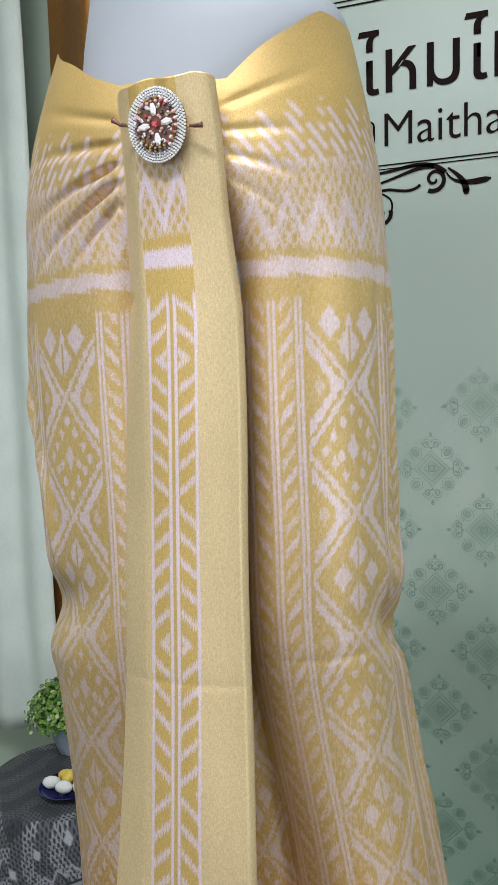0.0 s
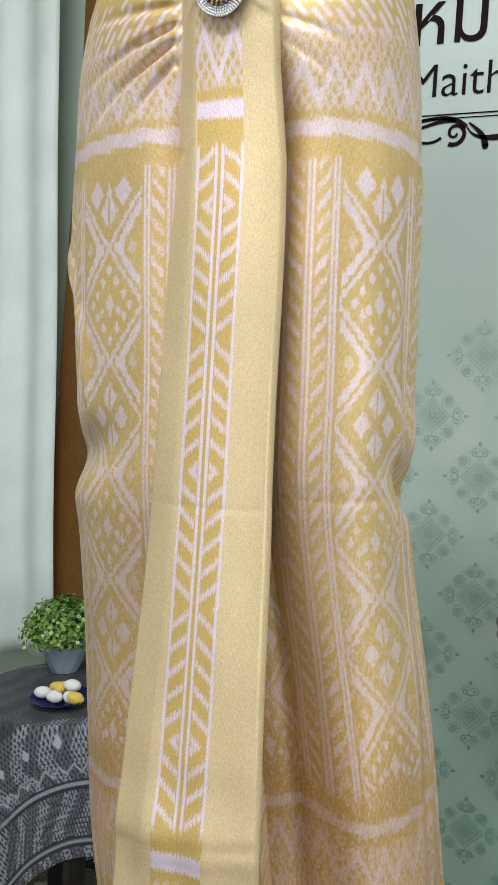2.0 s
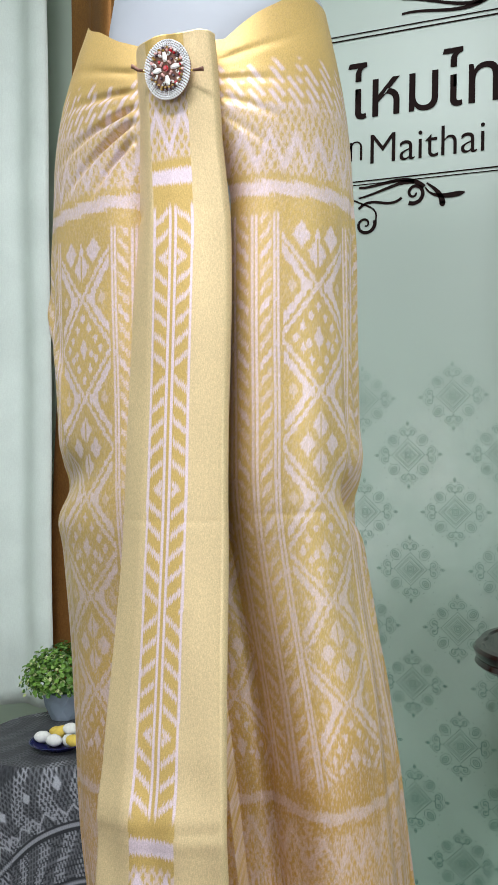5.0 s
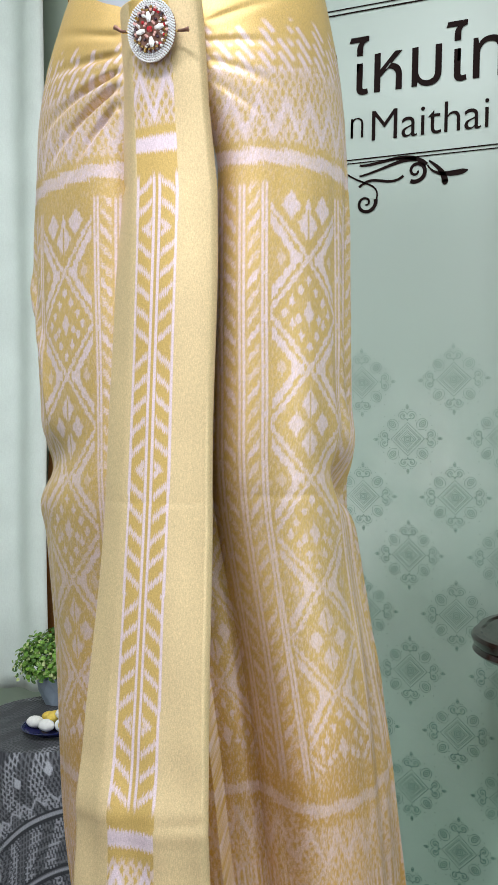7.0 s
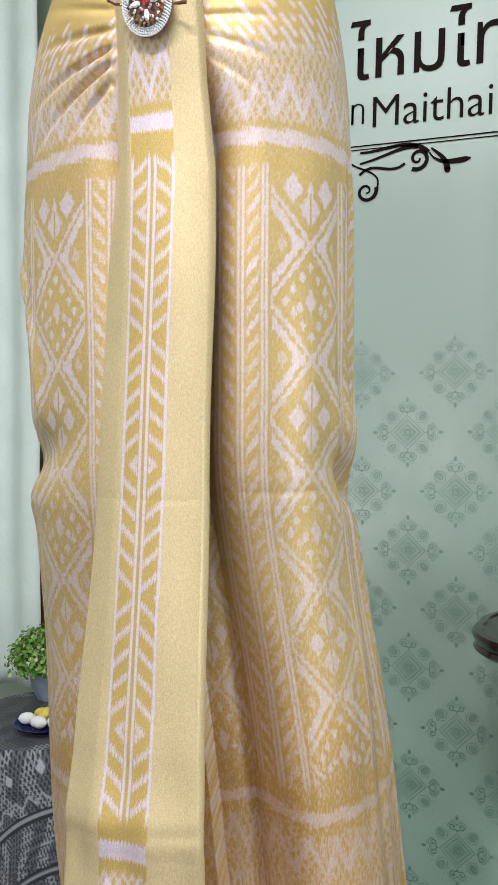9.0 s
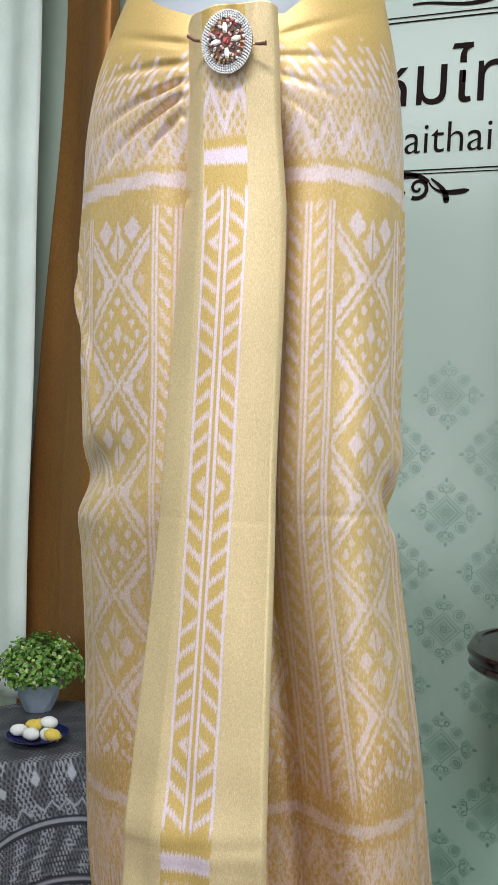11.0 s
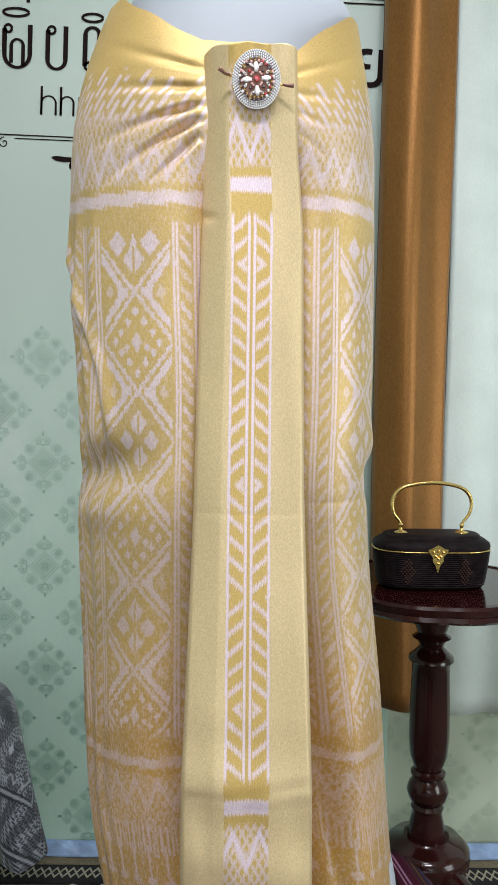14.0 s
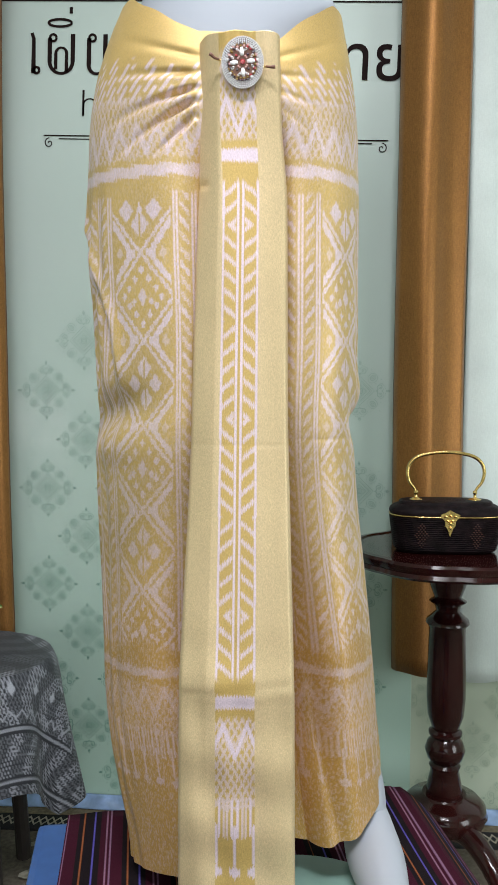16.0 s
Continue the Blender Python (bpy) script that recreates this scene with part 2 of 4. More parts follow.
def lathe(profile, n=40, squash=1.0):
    """A turned form from (radius, height) steps."""
    bm = bmesh.new()
    rings = []
    for r, z in profile:
        rings.append([bm.verts.new((r * math.cos(2 * math.pi * i / n), squash * r * math.sin(2 * math.pi * i / n), z)) for i in range(n)])
    for a, b in zip(rings, rings[1:]):
        for i in range(n):
            bm.faces.new((a[i], a[(i + 1) % n], b[(i + 1) % n], b[i]))
    bm.faces.new(rings[0][::-1])
    bm.faces.new(rings[-1])
    return bm


def tube(points, radius, n=8, bm=None):
    """A round bar along points; radius may be a function of the fraction along it."""
    bm = bm or bmesh.new()
    pts = [Vector(p) for p in points]
    rings = []
    for i, p in enumerate(pts):
        d = (pts[min(i + 1, len(pts) - 1)] - pts[max(i - 1, 0)]).normalized()
        side = d.cross(Vector((0.13, 0.98, 0.11))).normalized()
        up = side.cross(d)
        r = radius(i / (len(pts) - 1)) if callable(radius) else radius
        rings.append([bm.verts.new(p + (side * math.cos(2 * math.pi * k / n) + up * math.sin(2 * math.pi * k / n)) * r) for k in range(n)])
    for a, b in zip(rings, rings[1:]):
        for k in range(n):
            bm.faces.new((a[k], a[(k + 1) % n], b[(k + 1) % n], b[k]))
    bm.faces.new(rings[0][::-1])
    bm.faces.new(rings[-1])
    return bm


def ribbon(bm, pts, width):
    """A flat printed stroke in the x-z plane; width may be a function of the fraction along it."""
    left, right = [], []
    for i, (x, z) in enumerate(pts):
        x0, z0 = pts[max(i - 1, 0)]
        x1, z1 = pts[min(i + 1, len(pts) - 1)]
        l = math.hypot(x1 - x0, z1 - z0) or 1
        nx, nz = -(z1 - z0) / l, (x1 - x0) / l
        w = (width(i / (len(pts) - 1)) if callable(width) else width) / 2
        left.append(bm.verts.new((x + nx * w, 0, z + nz * w)))
        right.append(bm.verts.new((x - nx * w, 0, z - nz * w)))
    for i in range(len(pts) - 1):
        bm.faces.new((left[i], left[i + 1], right[i + 1], right[i]))
    return bm


def disc(bm, x, z, r, n=14, rz=None):
    bm.faces.new([bm.verts.new((x + r * math.cos(2 * math.pi * i / n), 0, z + (rz or r) * math.sin(2 * math.pi * i / n))) for i in range(n)])
    return bm


def spiral(cx, cz, r0, r1, a0, a1, n=40):
    return [(cx + (r0 + (r1 - r0) * i / n) * math.cos(radians(a0 + (a1 - a0) * i / n)), cz + (r0 + (r1 - r0) * i / n) * math.sin(radians(a0 + (a1 - a0) * i / n))) for i in range(n + 1)]


def bezier(p0, p1, p2, p3, n=20):
    out = []
    for i in range(n + 1):
        t = i / n
        c = ((1 - t) ** 3, 3 * t * (1 - t) ** 2, 3 * t * t * (1 - t), t ** 3)
        out.append(tuple(sum(k * p[j] for k, p in zip(c, (p0, p1, p2, p3))) for j in range(2)))
    return out


def sstep(a, b, x):
    t = np.clip((x - a) / (b - a), 0, 1)
    return t * t * (3 - 2 * t)


# ---- the room ----
def slab(name, x0, x1, y0, y1, z0, z1, material):
    return tagged(part(name, box(x0, x1, y0, y1, z0, z1), material), kind="structure")


tagged(slab("floor", -2.6, 2.6, -3.2, 1.3, -0.1, 0.0, M_CARPET), "dark patterned woollen carpet over the shop floor", "floor")
tagged(slab("wall_back", -2.6, 2.6, 1.06, 1.2, 0.0, CEIL, M_WALL), "pale green painted wall behind the hangings", "wall")
tagged(slab("wall_left", -2.7, -2.6, -3.2, 1.3, 0.0, CEIL, M_WALL), "pale green painted side wall", "wall")
tagged(slab("wall_right", 2.6, 2.7, -3.2, 1.3, 0.0, CEIL, M_WALL), "pale green painted side wall", "wall")
tagged(slab("wall_front", -2.6, 2.6, -3.3, -3.2, 0.0, CEIL, M_WALL), "pale green painted wall facing the display", "wall")
tagged(slab("ceiling", -2.6, 2.6, -3.2, 1.3, CEIL, CEIL + 0.1, M_CEIL), "plain white ceiling", "ceiling")

# ---- printed banner ----
BX, BY = -0.155, 1.02
banner = thing("backdrop_banner", "mint green printed vinyl banner with brown ornaments and faint medallions", "banner", (0, BY, 0))
part("banner_sheet", box(-0.72, 0.36, 0, 0.008, 0.035, 2.75, 0.002), M_BANNER, banner)
banner_low = thing("plain_backdrop", "pale green patterned backdrop sheet hung against the wall", "backdrop", (0, 1.0285, 0))
M_OLDPRINT = mat("faded_backdrop", (0.54, 0.61, 0.48), 0.5, blotch=0.08, blotch_scale=5, bump=0.08, bump_scale=8)
M_FADED = mat("faded_motif", (0.36, 0.45, 0.34), 0.5, grain=0.1)
part("backdrop_sheet", box(0.30, 1.5, 0, 0.006, 0.03, 2.7, 0.002), M_OLDPRINT, banner_low)


def medallion():
    """Line ornament: nested lozenges, paired curls at the four tips, ringed ovals between, a scalloped outline."""
    bm = bmesh.new()
    for r, w in ((0.0035, 0.0016), (0.0068, 0.0019)):
        ribbon(bm, [(r * math.copysign(abs(math.cos(a)) ** 0.55, math.cos(a)), r * math.copysign(abs(math.sin(a)) ** 0.55, math.sin(a))) for a in [2 * math.pi * i / 28 for i in range(29)]], w)
    for r, w in ((0.0150, 0.0013), (0.0190, 0.0010), (0.0265, 0.0014), (0.0305, 0.0009), (0.0375, 0.0013)):
        ribbon(bm, [(r, 0), (0, r), (-r, 0), (0, -r), (r, 0)], w)
    for q in range(4):
        c, s = math.cos(q * math.pi / 2), math.sin(q * math.pi / 2)

        def put(pts, w):
            ribbon(bm, [(x * c - z * s, x * s + z * c) for x, z in pts], w)

        def dot(x, z, rad):
            disc(bm, x * c - z * s, x * s + z * c, rad, 8)

        def oval_ring(x, z, ra, rb, w):
            put([(x + (ra * math.cos(a) - rb * math.sin(a)) * 0.7071, z + (ra * math.cos(a) + rb * math.sin(a)) * 0.7071) for a in [2 * math.pi * i / 18 for i in range(19)]], w)
        for f in (-1, 1):
            put(bezier((0.0405, 0), (0.047, f * 0.001), (0.0465, f * 0.005), (0.0445, f * 0.009), 10), 0.0019)
            put([(x, f * z) for x, z in spiral(0.0515, 0.0095, 0.0068, 0.0030, 175, -170, 26)], lambda g: 0.0023 - 0.0008 * g)
            dot(0.0520, f * 0.0090, 0.0017)
            put([(x, f * z) for x, z in spiral(0.0515, 0.0095, 0.0100, 0.0105, -75, 95, 16)], 0.0011)
            dot(0.066, f * 0.0105, 0.0010)
            dot(0.0405, f * 0.019, 0.0011)
        oval_ring(0.0335, 0.0335, 0.0082, 0.0058, 0.0017)
        oval_ring(0.0335, 0.0335, 0.0042, 0.0024, 0.0015)
        put(spiral(0.0335, 0.0335, 0.0115, 0.0115, -62, 152, 20), 0.0011)
        put(bezier((0.024, 0.0215), (0.030, 0.0205), (0.034, 0.0195), (0.0385, 0.0225), 8), 0.0010)
        put(bezier((0.0215, 0.024), (0.0205, 0.030), (0.0195, 0.034), (0.0225, 0.0385), 8), 0.0010)
        put([(0.0665, 0), (0.0695, 0.0022), (0.0735, 0.0024), (0.0775, 0), (0.0735, -0.0024), (0.0695, -0.0022), (0.0665, 0)], 0.0016)
        dot(0.0715, 0.0, 0.0017)
        for x, z in ((0.0655, 0.006), (0.0655, -0.006), (0.054, 0.029), (0.029, 0.054), (0.051, 0.051)):
            dot(x, z, 0.0011)
    return bm


first = None
for i in range(-7, 4):
    for j in range(-1, 6):
        x, z = 0.012 + 0.1025 * i, 1.137 - 0.2585 * j - (0.129 if i % 2 else 0)
        if -0.66 < x < 0.30 and 0.09 < z < 1.3:
            if first is None:
                first = part("medallion", medallion(), M_MOTIF, banner)
                ob = first
            else:
                ob = new("medallion", first.data)
                ob.parent = banner
            ob.location = (x, -0.0015, z)
pale = first.data.copy()
pale.materials[0] = M_FADED
for i in range(8):
    for j in range(5):
        ob = new("medallion", pale)
        ob.parent = banner_low
        ob.location = (0.42 + 0.1025 * i, -0.0015, 1.1 - 0.2585 * j - (0.129 if i % 2 else 0))


def ink(name, build, label=""):
    bm = bmesh.new()
    build(bm)
    ob = part(name, bm, M_INK, banner, label)
    ob.matrix_basis = Matrix.Translation((BX, -0.002, 1.9)) @ Matrix.Rotation(radians(2.0), 4, "Y") @ Matrix.Translation((0, 0, -1.9))
    return ob


for name, z, half, w in (("upper_rule", 2.112, 0.555, 0.0036), ("upper_rule", 2.123, 0.555, 0.0030), ("lower_rule", 1.777, 0.44, 0.0030), ("lower_rule", 1.769, 0.40, 0.0024)):
    ink(name, lambda bm: ribbon(bm, [(-half, z), (half, z)], w))


def flourish(bm, sx, cx, cz, k, flip=1):
    def put(pts, w):
        ribbon(bm, [(cx + sx * x * k, cz + flip * z * k) for x, z in pts], (lambda q: w(q) * 1.75) if callable(w) else w * 1.75)
    taper = lambda f: 0.002 + 0.009 * math.sin(math.pi * min(1, f * 1.05)) ** 2
    put(spiral(0.115, 0.028, 0.003, 0.022, 0, 480, 50), lambda f: 0.0025 + 0.003 * f)
    put(bezier((0.115, 0.005), (0.08, 0.0), (0.05, 0.02), (0.0, 0.028), 20), lambda f: 0.0055 - 0.003 * f)
    put(bezier((0.135, 0.018), (0.10, -0.02), (0.04, 0.012), (0.0, 0.006), 20), lambda f: 0.006 - 0.003 * f)
    put(bezier((0.137, 0.018), (0.145, 0.035), (0.165, 0.045), (0.215, 0.036), 16), lambda f: 0.002 + 0.009 * f * f * math.sqrt(max(0.0, 1 - f ** 6)))
    put(bezier((0.14, 0.01), (0.15, 0.02), (0.17, 0.03), (0.172, 0.055), 12), lambda f: 0.002 + 0.006 * f)
    disc(bm, cx + sx * 0.172 * k, cz + flip * 0.055 * k, 0.0055 * k)
    put(bezier((0.09, 0.035), (0.06, 0.06), (0.03, 0.02), (0.0, 0.05), 16), 0.0035)


for sx in (-1, 1):
    ink("upper_flourish", lambda bm: flourish(bm, sx, sx * 0.165, 2.140, 1.55))
    ink("lower_flourish", lambda bm: flourish(bm, sx, sx * 0.07, 1.769, 1.12, -1))
    ink("rule_curl", lambda bm: ribbon(bm, [(sx * x, z) for x, z in spiral(0.425, 1.758, 0.002, 0.013, 0, 450)], 0.0025))
    ink("hanging_scroll", lambda bm: (ribbon(bm, [(sx * x, z) for x, z in spiral(0.086, 1.676, 0.003, 0.024, -100, 380)], lambda f: 0.003 + 0.006 * f), ribbon(bm, [(sx * x, z) for x, z in bezier((0.111, 1.684), (0.12, 1.724), (0.07, 1.715), (0.03, 1.755))], 0.004)))


# shop sign: plain dark hooks and arches of the lettering's size, and a row of thinner ones below
def hook(bm, x, z0, h, w, side, ring):
    ribbon(bm, [(x, z0 + h * f) for f in (0, 0.3, 0.6, 0.85)] + [(x - side * w * 0.4, z0 + h)], lambda f: w * (1.0 - 0.3 * f))
    ribbon(bm, spiral(x + side * ring * 0.9, z0 + ring * 0.9, ring * 0.9, ring * 0.9, 0, 360, 18), w * 0.55)


def arch(bm, x0, x1, z0, h, w, up, ring):
    r = (x1 - x0) / 2
    k = min(r, h * 0.4)
    top = [((x0 + x1) / 2 - r * math.cos(a), k * math.sin(a)) for a in [math.pi * i / 14 for i in range(15)]]
    pts = [(x0, h * 0.1), (x0, h - k)] + [(x, h - k + z) for x, z in top] + [(x1, h - k), (x1, 0)]
    ribbon(bm, [(x, z0 + (z if up else h - z)) for x, z in pts], lambda f: w * (0.6 + 0.4 * abs(2 * f - 1)))
    if ring:
        ribbon(bm, spiral(x0 + ring, z0 + (h * 0.1 if up else h * 0.9), ring, ring, 0, 360, 18), w * 0.55)


def lettering(name, text, x, z, sx, sz, bold):
    """A readable word of the print, set flat on the sheet."""
    curve = bpy.data.curves.new(name, "FONT")
    curve.body, curve.offset, curve.resolution_u = text, bold, 5
    draft = new("draft", curve)
    bpy.context.view_layer.update()
    me = bpy.data.meshes.new_from_object(draft.evaluated_get(bpy.context.evaluated_depsgraph_get()))
    bpy.data.objects.remove(draft)
    for v in me.vertices:
        v.co = (x - BX + v.co.x * sx, 0, z + v.co.y * sz)
    me.materials.clear()
    me.materials.append(M_INK)
    ob = new(name, me)
    ob.parent = banner
    ob.matrix_basis = Matrix.Translation((BX, -0.002, 1.9)) @ Matrix.Rotation(radians(2.0), 4, "Y") @ Matrix.Translation((0, 0, -1.9))
    return tagged(ob, "dark brown printed word")


lettering("large_word", "\u0e44\u0e2b\u0e21\u0e44\u0e17\u0e22", -0.112, 1.924, 0.1445, 0.156, 0.004)
lettering("small_word", "Maithai", -0.066, 1.815, 0.0925, 0.099, -0.006)
# the rest of the sign: plain strokes of its size
BASE = 1.932
ink("sign_hook", lambda bm: hook(bm, -0.470, BASE, 0.100, 0.012, 1, 0.0085))
for x0, x1, up in ((-0.428, -0.368, False), (-0.326, -0.284, False), (-0.238, -0.205, True), (-0.172, -0.128, True), (-0.098, -0.056, False), (-0.026, 0.006, True)):
    ink("sign_arch", lambda bm: arch(bm, x0, x1, BASE, 0.098, 0.0115, up, 0.0085))
ink("sign_arch", lambda bm: arch(bm, -0.412, -0.384, BASE + 0.004, 0.060, 0.009, True, 0))
ink("sign_ring", lambda bm: ribbon(bm, [(-0.402 + 0.030 * math.cos(a), BASE + 0.125 + 0.009 * math.sin(a)) for a in [2 * math.pi * i / 30 for i in range(31)]], 0.0062))
ink("sign_ring", lambda bm: ribbon(bm, [(-0.222 + 0.024 * math.cos(a), BASE + 0.120 + 0.009 * math.sin(a)) for a in [2 * math.pi * i / 30 for i in range(31)]], 0.0062))
ink("sign_bar", lambda bm: ribbon(bm, [(-0.374, BASE + 0.148), (-0.374, BASE + 0.164)], 0.0085))
for x0, wide, tall in ((-0.338, 0.034, 0.066), (-0.292, 0.030, 0.066), (-0.248, 0.030, 0.044), (-0.204, 0.030, 0.044), (-0.160, 0.044, 0.044), (-0.100, 0.028, 0.044), (-0.056, 0.030, 0.066), (-0.012, 0.030, 0.044), (0.050, 0.024, 0.044)):
    ink("sign_bar", lambda bm: ribbon(bm, [(x0, 1.826), (x0, 1.826 + tall)], 0.0055))
    ink("sign_arch_thin", lambda bm: arch(bm, x0, x0 + wide, 1.826, 0.044, 0.0052, True, 0))


# ---- hangings ----
def hanging(name, x0, x1, y, z0, z1, depth, material, label, category, seed, rolled=False):
    rng = np.random.RandomState(seed)
    u = np.linspace(0, 1, 90)
    z = np.linspace(z0, z1, 60)
    U, Z = np.meshgrid(u, z)
    if rolled:
        ridge, fall = (0.90, 0.36) if seed == 1 else (0.36, 0.30)
        prof = -depth * np.exp(-((U - ridge) / fall) ** 2) - 0.012 * np.clip(1 - np.abs(U - 0.5) * 2, 0, 1)
        prof = prof + 0.018 * (np.clip((U - 0.94) / 0.06, 0, 1) ** 2 + np.clip((0.06 - U) / 0.06, 0, 1) ** 2)
    else:
        prof = sum(depth * rng.uniform(0.2, 0.6) * np.sin(2 * np.pi * k * U * (x1 - x0) * 2.2 + rng.uniform(0, 6)) for k in (1, 2.3, 3.7))
    prof = prof + 0.003 * np.sin(Z * 7 + U * 5)
    flare = (0.115 * (1 - U) * sstep(2.3, 0.4, Z)) if rolled and seed == 1 else 0
    P = np.stack([x0 + (x1 - x0) * U - flare + 0.004 * np.sin(Z * 2.5 + seed), y + prof, Z + 0.004 * np.sin(U * 7)], -1)
    ob = grid(name, P, material, thick=0.004)
    if rolled:
        for c in (0, -1):
            smooth(part("selvedge", tube([tuple(p) for p in P[:, c]], 0.0024, 6), M_SELVEDGE, ob, "darker woven selvedge"))
    return tagged(ob, label, category)


hanging("silk_hanging", -0.842, -0.668, 0.965, 0.42, CEIL - 0.002, 0.070, M_BROWN, "golden brown silk length hanging beside the banner", "fabric", 1, True)
hanging("silk_hanging", 0.302, 0.470, 0.945, 0.437, CEIL - 0.002, 0.045, M_BROWN, "golden brown silk length hanging behind the small table", "fabric", 2, True)
hanging("curtain", -1.9, -0.89, 0.93, 0.50, CEIL - 0.002, 0.022, M_PALE, "pale mint satin cloth hanging in soft folds", "curtain", 3)
hanging("curtain", 0.472, 1.6, 0.985, 0.395, CEIL - 0.002, 0.012, M_PALE, "pale mint satin cloth hanging flat and smooth", "curtain", 4)

u, v = np.meshgrid(np.linspace(-1.2, 1.4, 500), np.linspace(0, 1, 12))
crumple = 0.008 * np.abs(np.sin(u * 31 + 3 * np.sin(u * 7))) + 0.005 * np.sin(u * 83 + v * 5)
tarp = grid("tarpaulin", np.stack([u, 0.992 + 0.025 * v + 0.003 * np.sin(u * 19), 0.012 + 0.030 * v + crumple * np.sin(np.pi * v)], -1), M_TARP, thick=0.001)
tagged(tarp, "crumpled blue tarpaulin edge along the foot of the wall", "tarpaulin")

# ---- carpet pattern ----
M_CREAMRUG = mat("carpet_cream", (0.42, 0.38, 0.30), 0.95, grain=0.3, grain_scale=90, bump=0.5, bump_scale=400)
M_KHAKI = mat("carpet_fringe", (0.20, 0.16, 0.10), 0.95, grain=0.3, grain_scale=120, bump=0.5, bump_scale=500)
M_BLACKRUG = mat("carpet_black", (0.014, 0.013, 0.014), 0.95, grain=0.3, grain_scale=120, bump=0.5, bump_scale=500)
tagged(part("carpet_edge", box(-1.5, 1.6, 0.966, 0.998, 0.0, 0.010, 0.003), M_KHAKI), "khaki bound edge of the carpet", "carpet edge", kind="structure")
tagged(part("carpet_border", box(-1.5, 1.6, 0.895, 0.965, 0.0, 0.008, 0.002), M_BLACKRUG), "black woven border of the carpet", "carpet border", kind="structure")
bm = bmesh.new()
for k in range(78):
    x = -1.5 + k * 0.04
    for sgn in (-1, 1):
        pts = [(x, 0.93 - sgn * 0.018), (x + 0.02, 0.93 + sgn * 0.018), (x + 0.04, 0.93 - sgn * 0.018)]
        for (xa, ya), (xb, yb) in zip(pts, pts[1:]):
            bm.faces.new([bm.verts.new(c) for c in ((xa, ya - 0.005, 0.0095), (xb, yb - 0.005, 0.0095), (xb, yb + 0.005, 0.0095), (xa, ya + 0.005, 0.0095))])
rug = random.Random(3)
for k in range(420):
    x, y, r = rug.uniform(-1.4, 1.5), rug.uniform(-0.2, 0.87), rug.uniform(0.012, 0.03)
    ph = rug.uniform(0, 6.28)
    bm.faces.new([bm.verts.new((x + r * (1 + 0.45 * math.sin(3 * a + ph)) * math.cos(a), y + r * (1 + 0.45 * math.sin(3 * a + ph)) * math.sin(a), 0.004 + k * 1e-5)) for a in [2 * math.pi * i / 18 for i in range(18)]])
tagged(part("carpet_motif", bm, M_CREAMRUG), "cream scroll motifs woven in the dark carpet", "carpet pattern", kind="stuff")

# ---- platform with striped cloth ----
platform = thing("display_platform", "bright blue low platform under a striped cloth", "platform")
part("deck", box(-0.305, 0.27, -0.60, 0.205, 0.40, 0.455, 0.012), M_BLUE, platform)
for x in (-0.26, 0.22):
    for y in (-0.55, 0.16):
        part("leg", box(x - 0.025, x + 0.025, y - 0.025, y + 0.025, 0.0, 0.40, 0.006), M_BLUE, platform)


platform.matrix_world = pose(0, 0, 0, 0, 0, 12)


def stripes(x):
    base = np.where((np.floor(x / 0.034) % 2 == 0)[..., None], (0.045, 0.007, 0.017), (0.012, 0.008, 0.010))
    f = x / 0.068
    for off, w, c in ((0.15, 0.014, (0.27, 0.13, 0.20)), (0.24, 0.014, (0.24, 0.12, 0.20)), (0.62, 0.014, (0.26, 0.08, 0.03)), (0.87, 0.014, (0.10, 0.08, 0.36))):
        base = np.where((np.abs(f - np.floor(f) - off) < w)[..., None], c, base)
    return base


u = np.linspace(-0.258, 0.46, 600)
v = np.linspace(-0.62, 0.222, 40)
U, V = np.meshgrid(u, v)
over = np.clip(U - 0.285, 0, 1)
PX = np.where(over > 0, 0.285 + 0.05 * (1 - np.exp(-over / 0.05)) + 0.45 * over, U)
PZ = 0.4615 + 0.002 * np.sin(U * 40 + V * 13) * (over == 0) - 0.85 * np.clip(over - 0.012, 0, 1)
grid("striped_cloth", np.stack([PX, V + 0.012 * np.sin(U * 9), PZ], -1), M_STRIPE, colours=stripes(U), thick=0.002)
bpy.data.objects["striped_cloth"].matrix_world = pose(0, 0, 0, 0, 0, 12)
tagged(bpy.data.objects["striped_cloth"], "dark maroon and black striped handwoven cloth on the blue platform", "cloth")

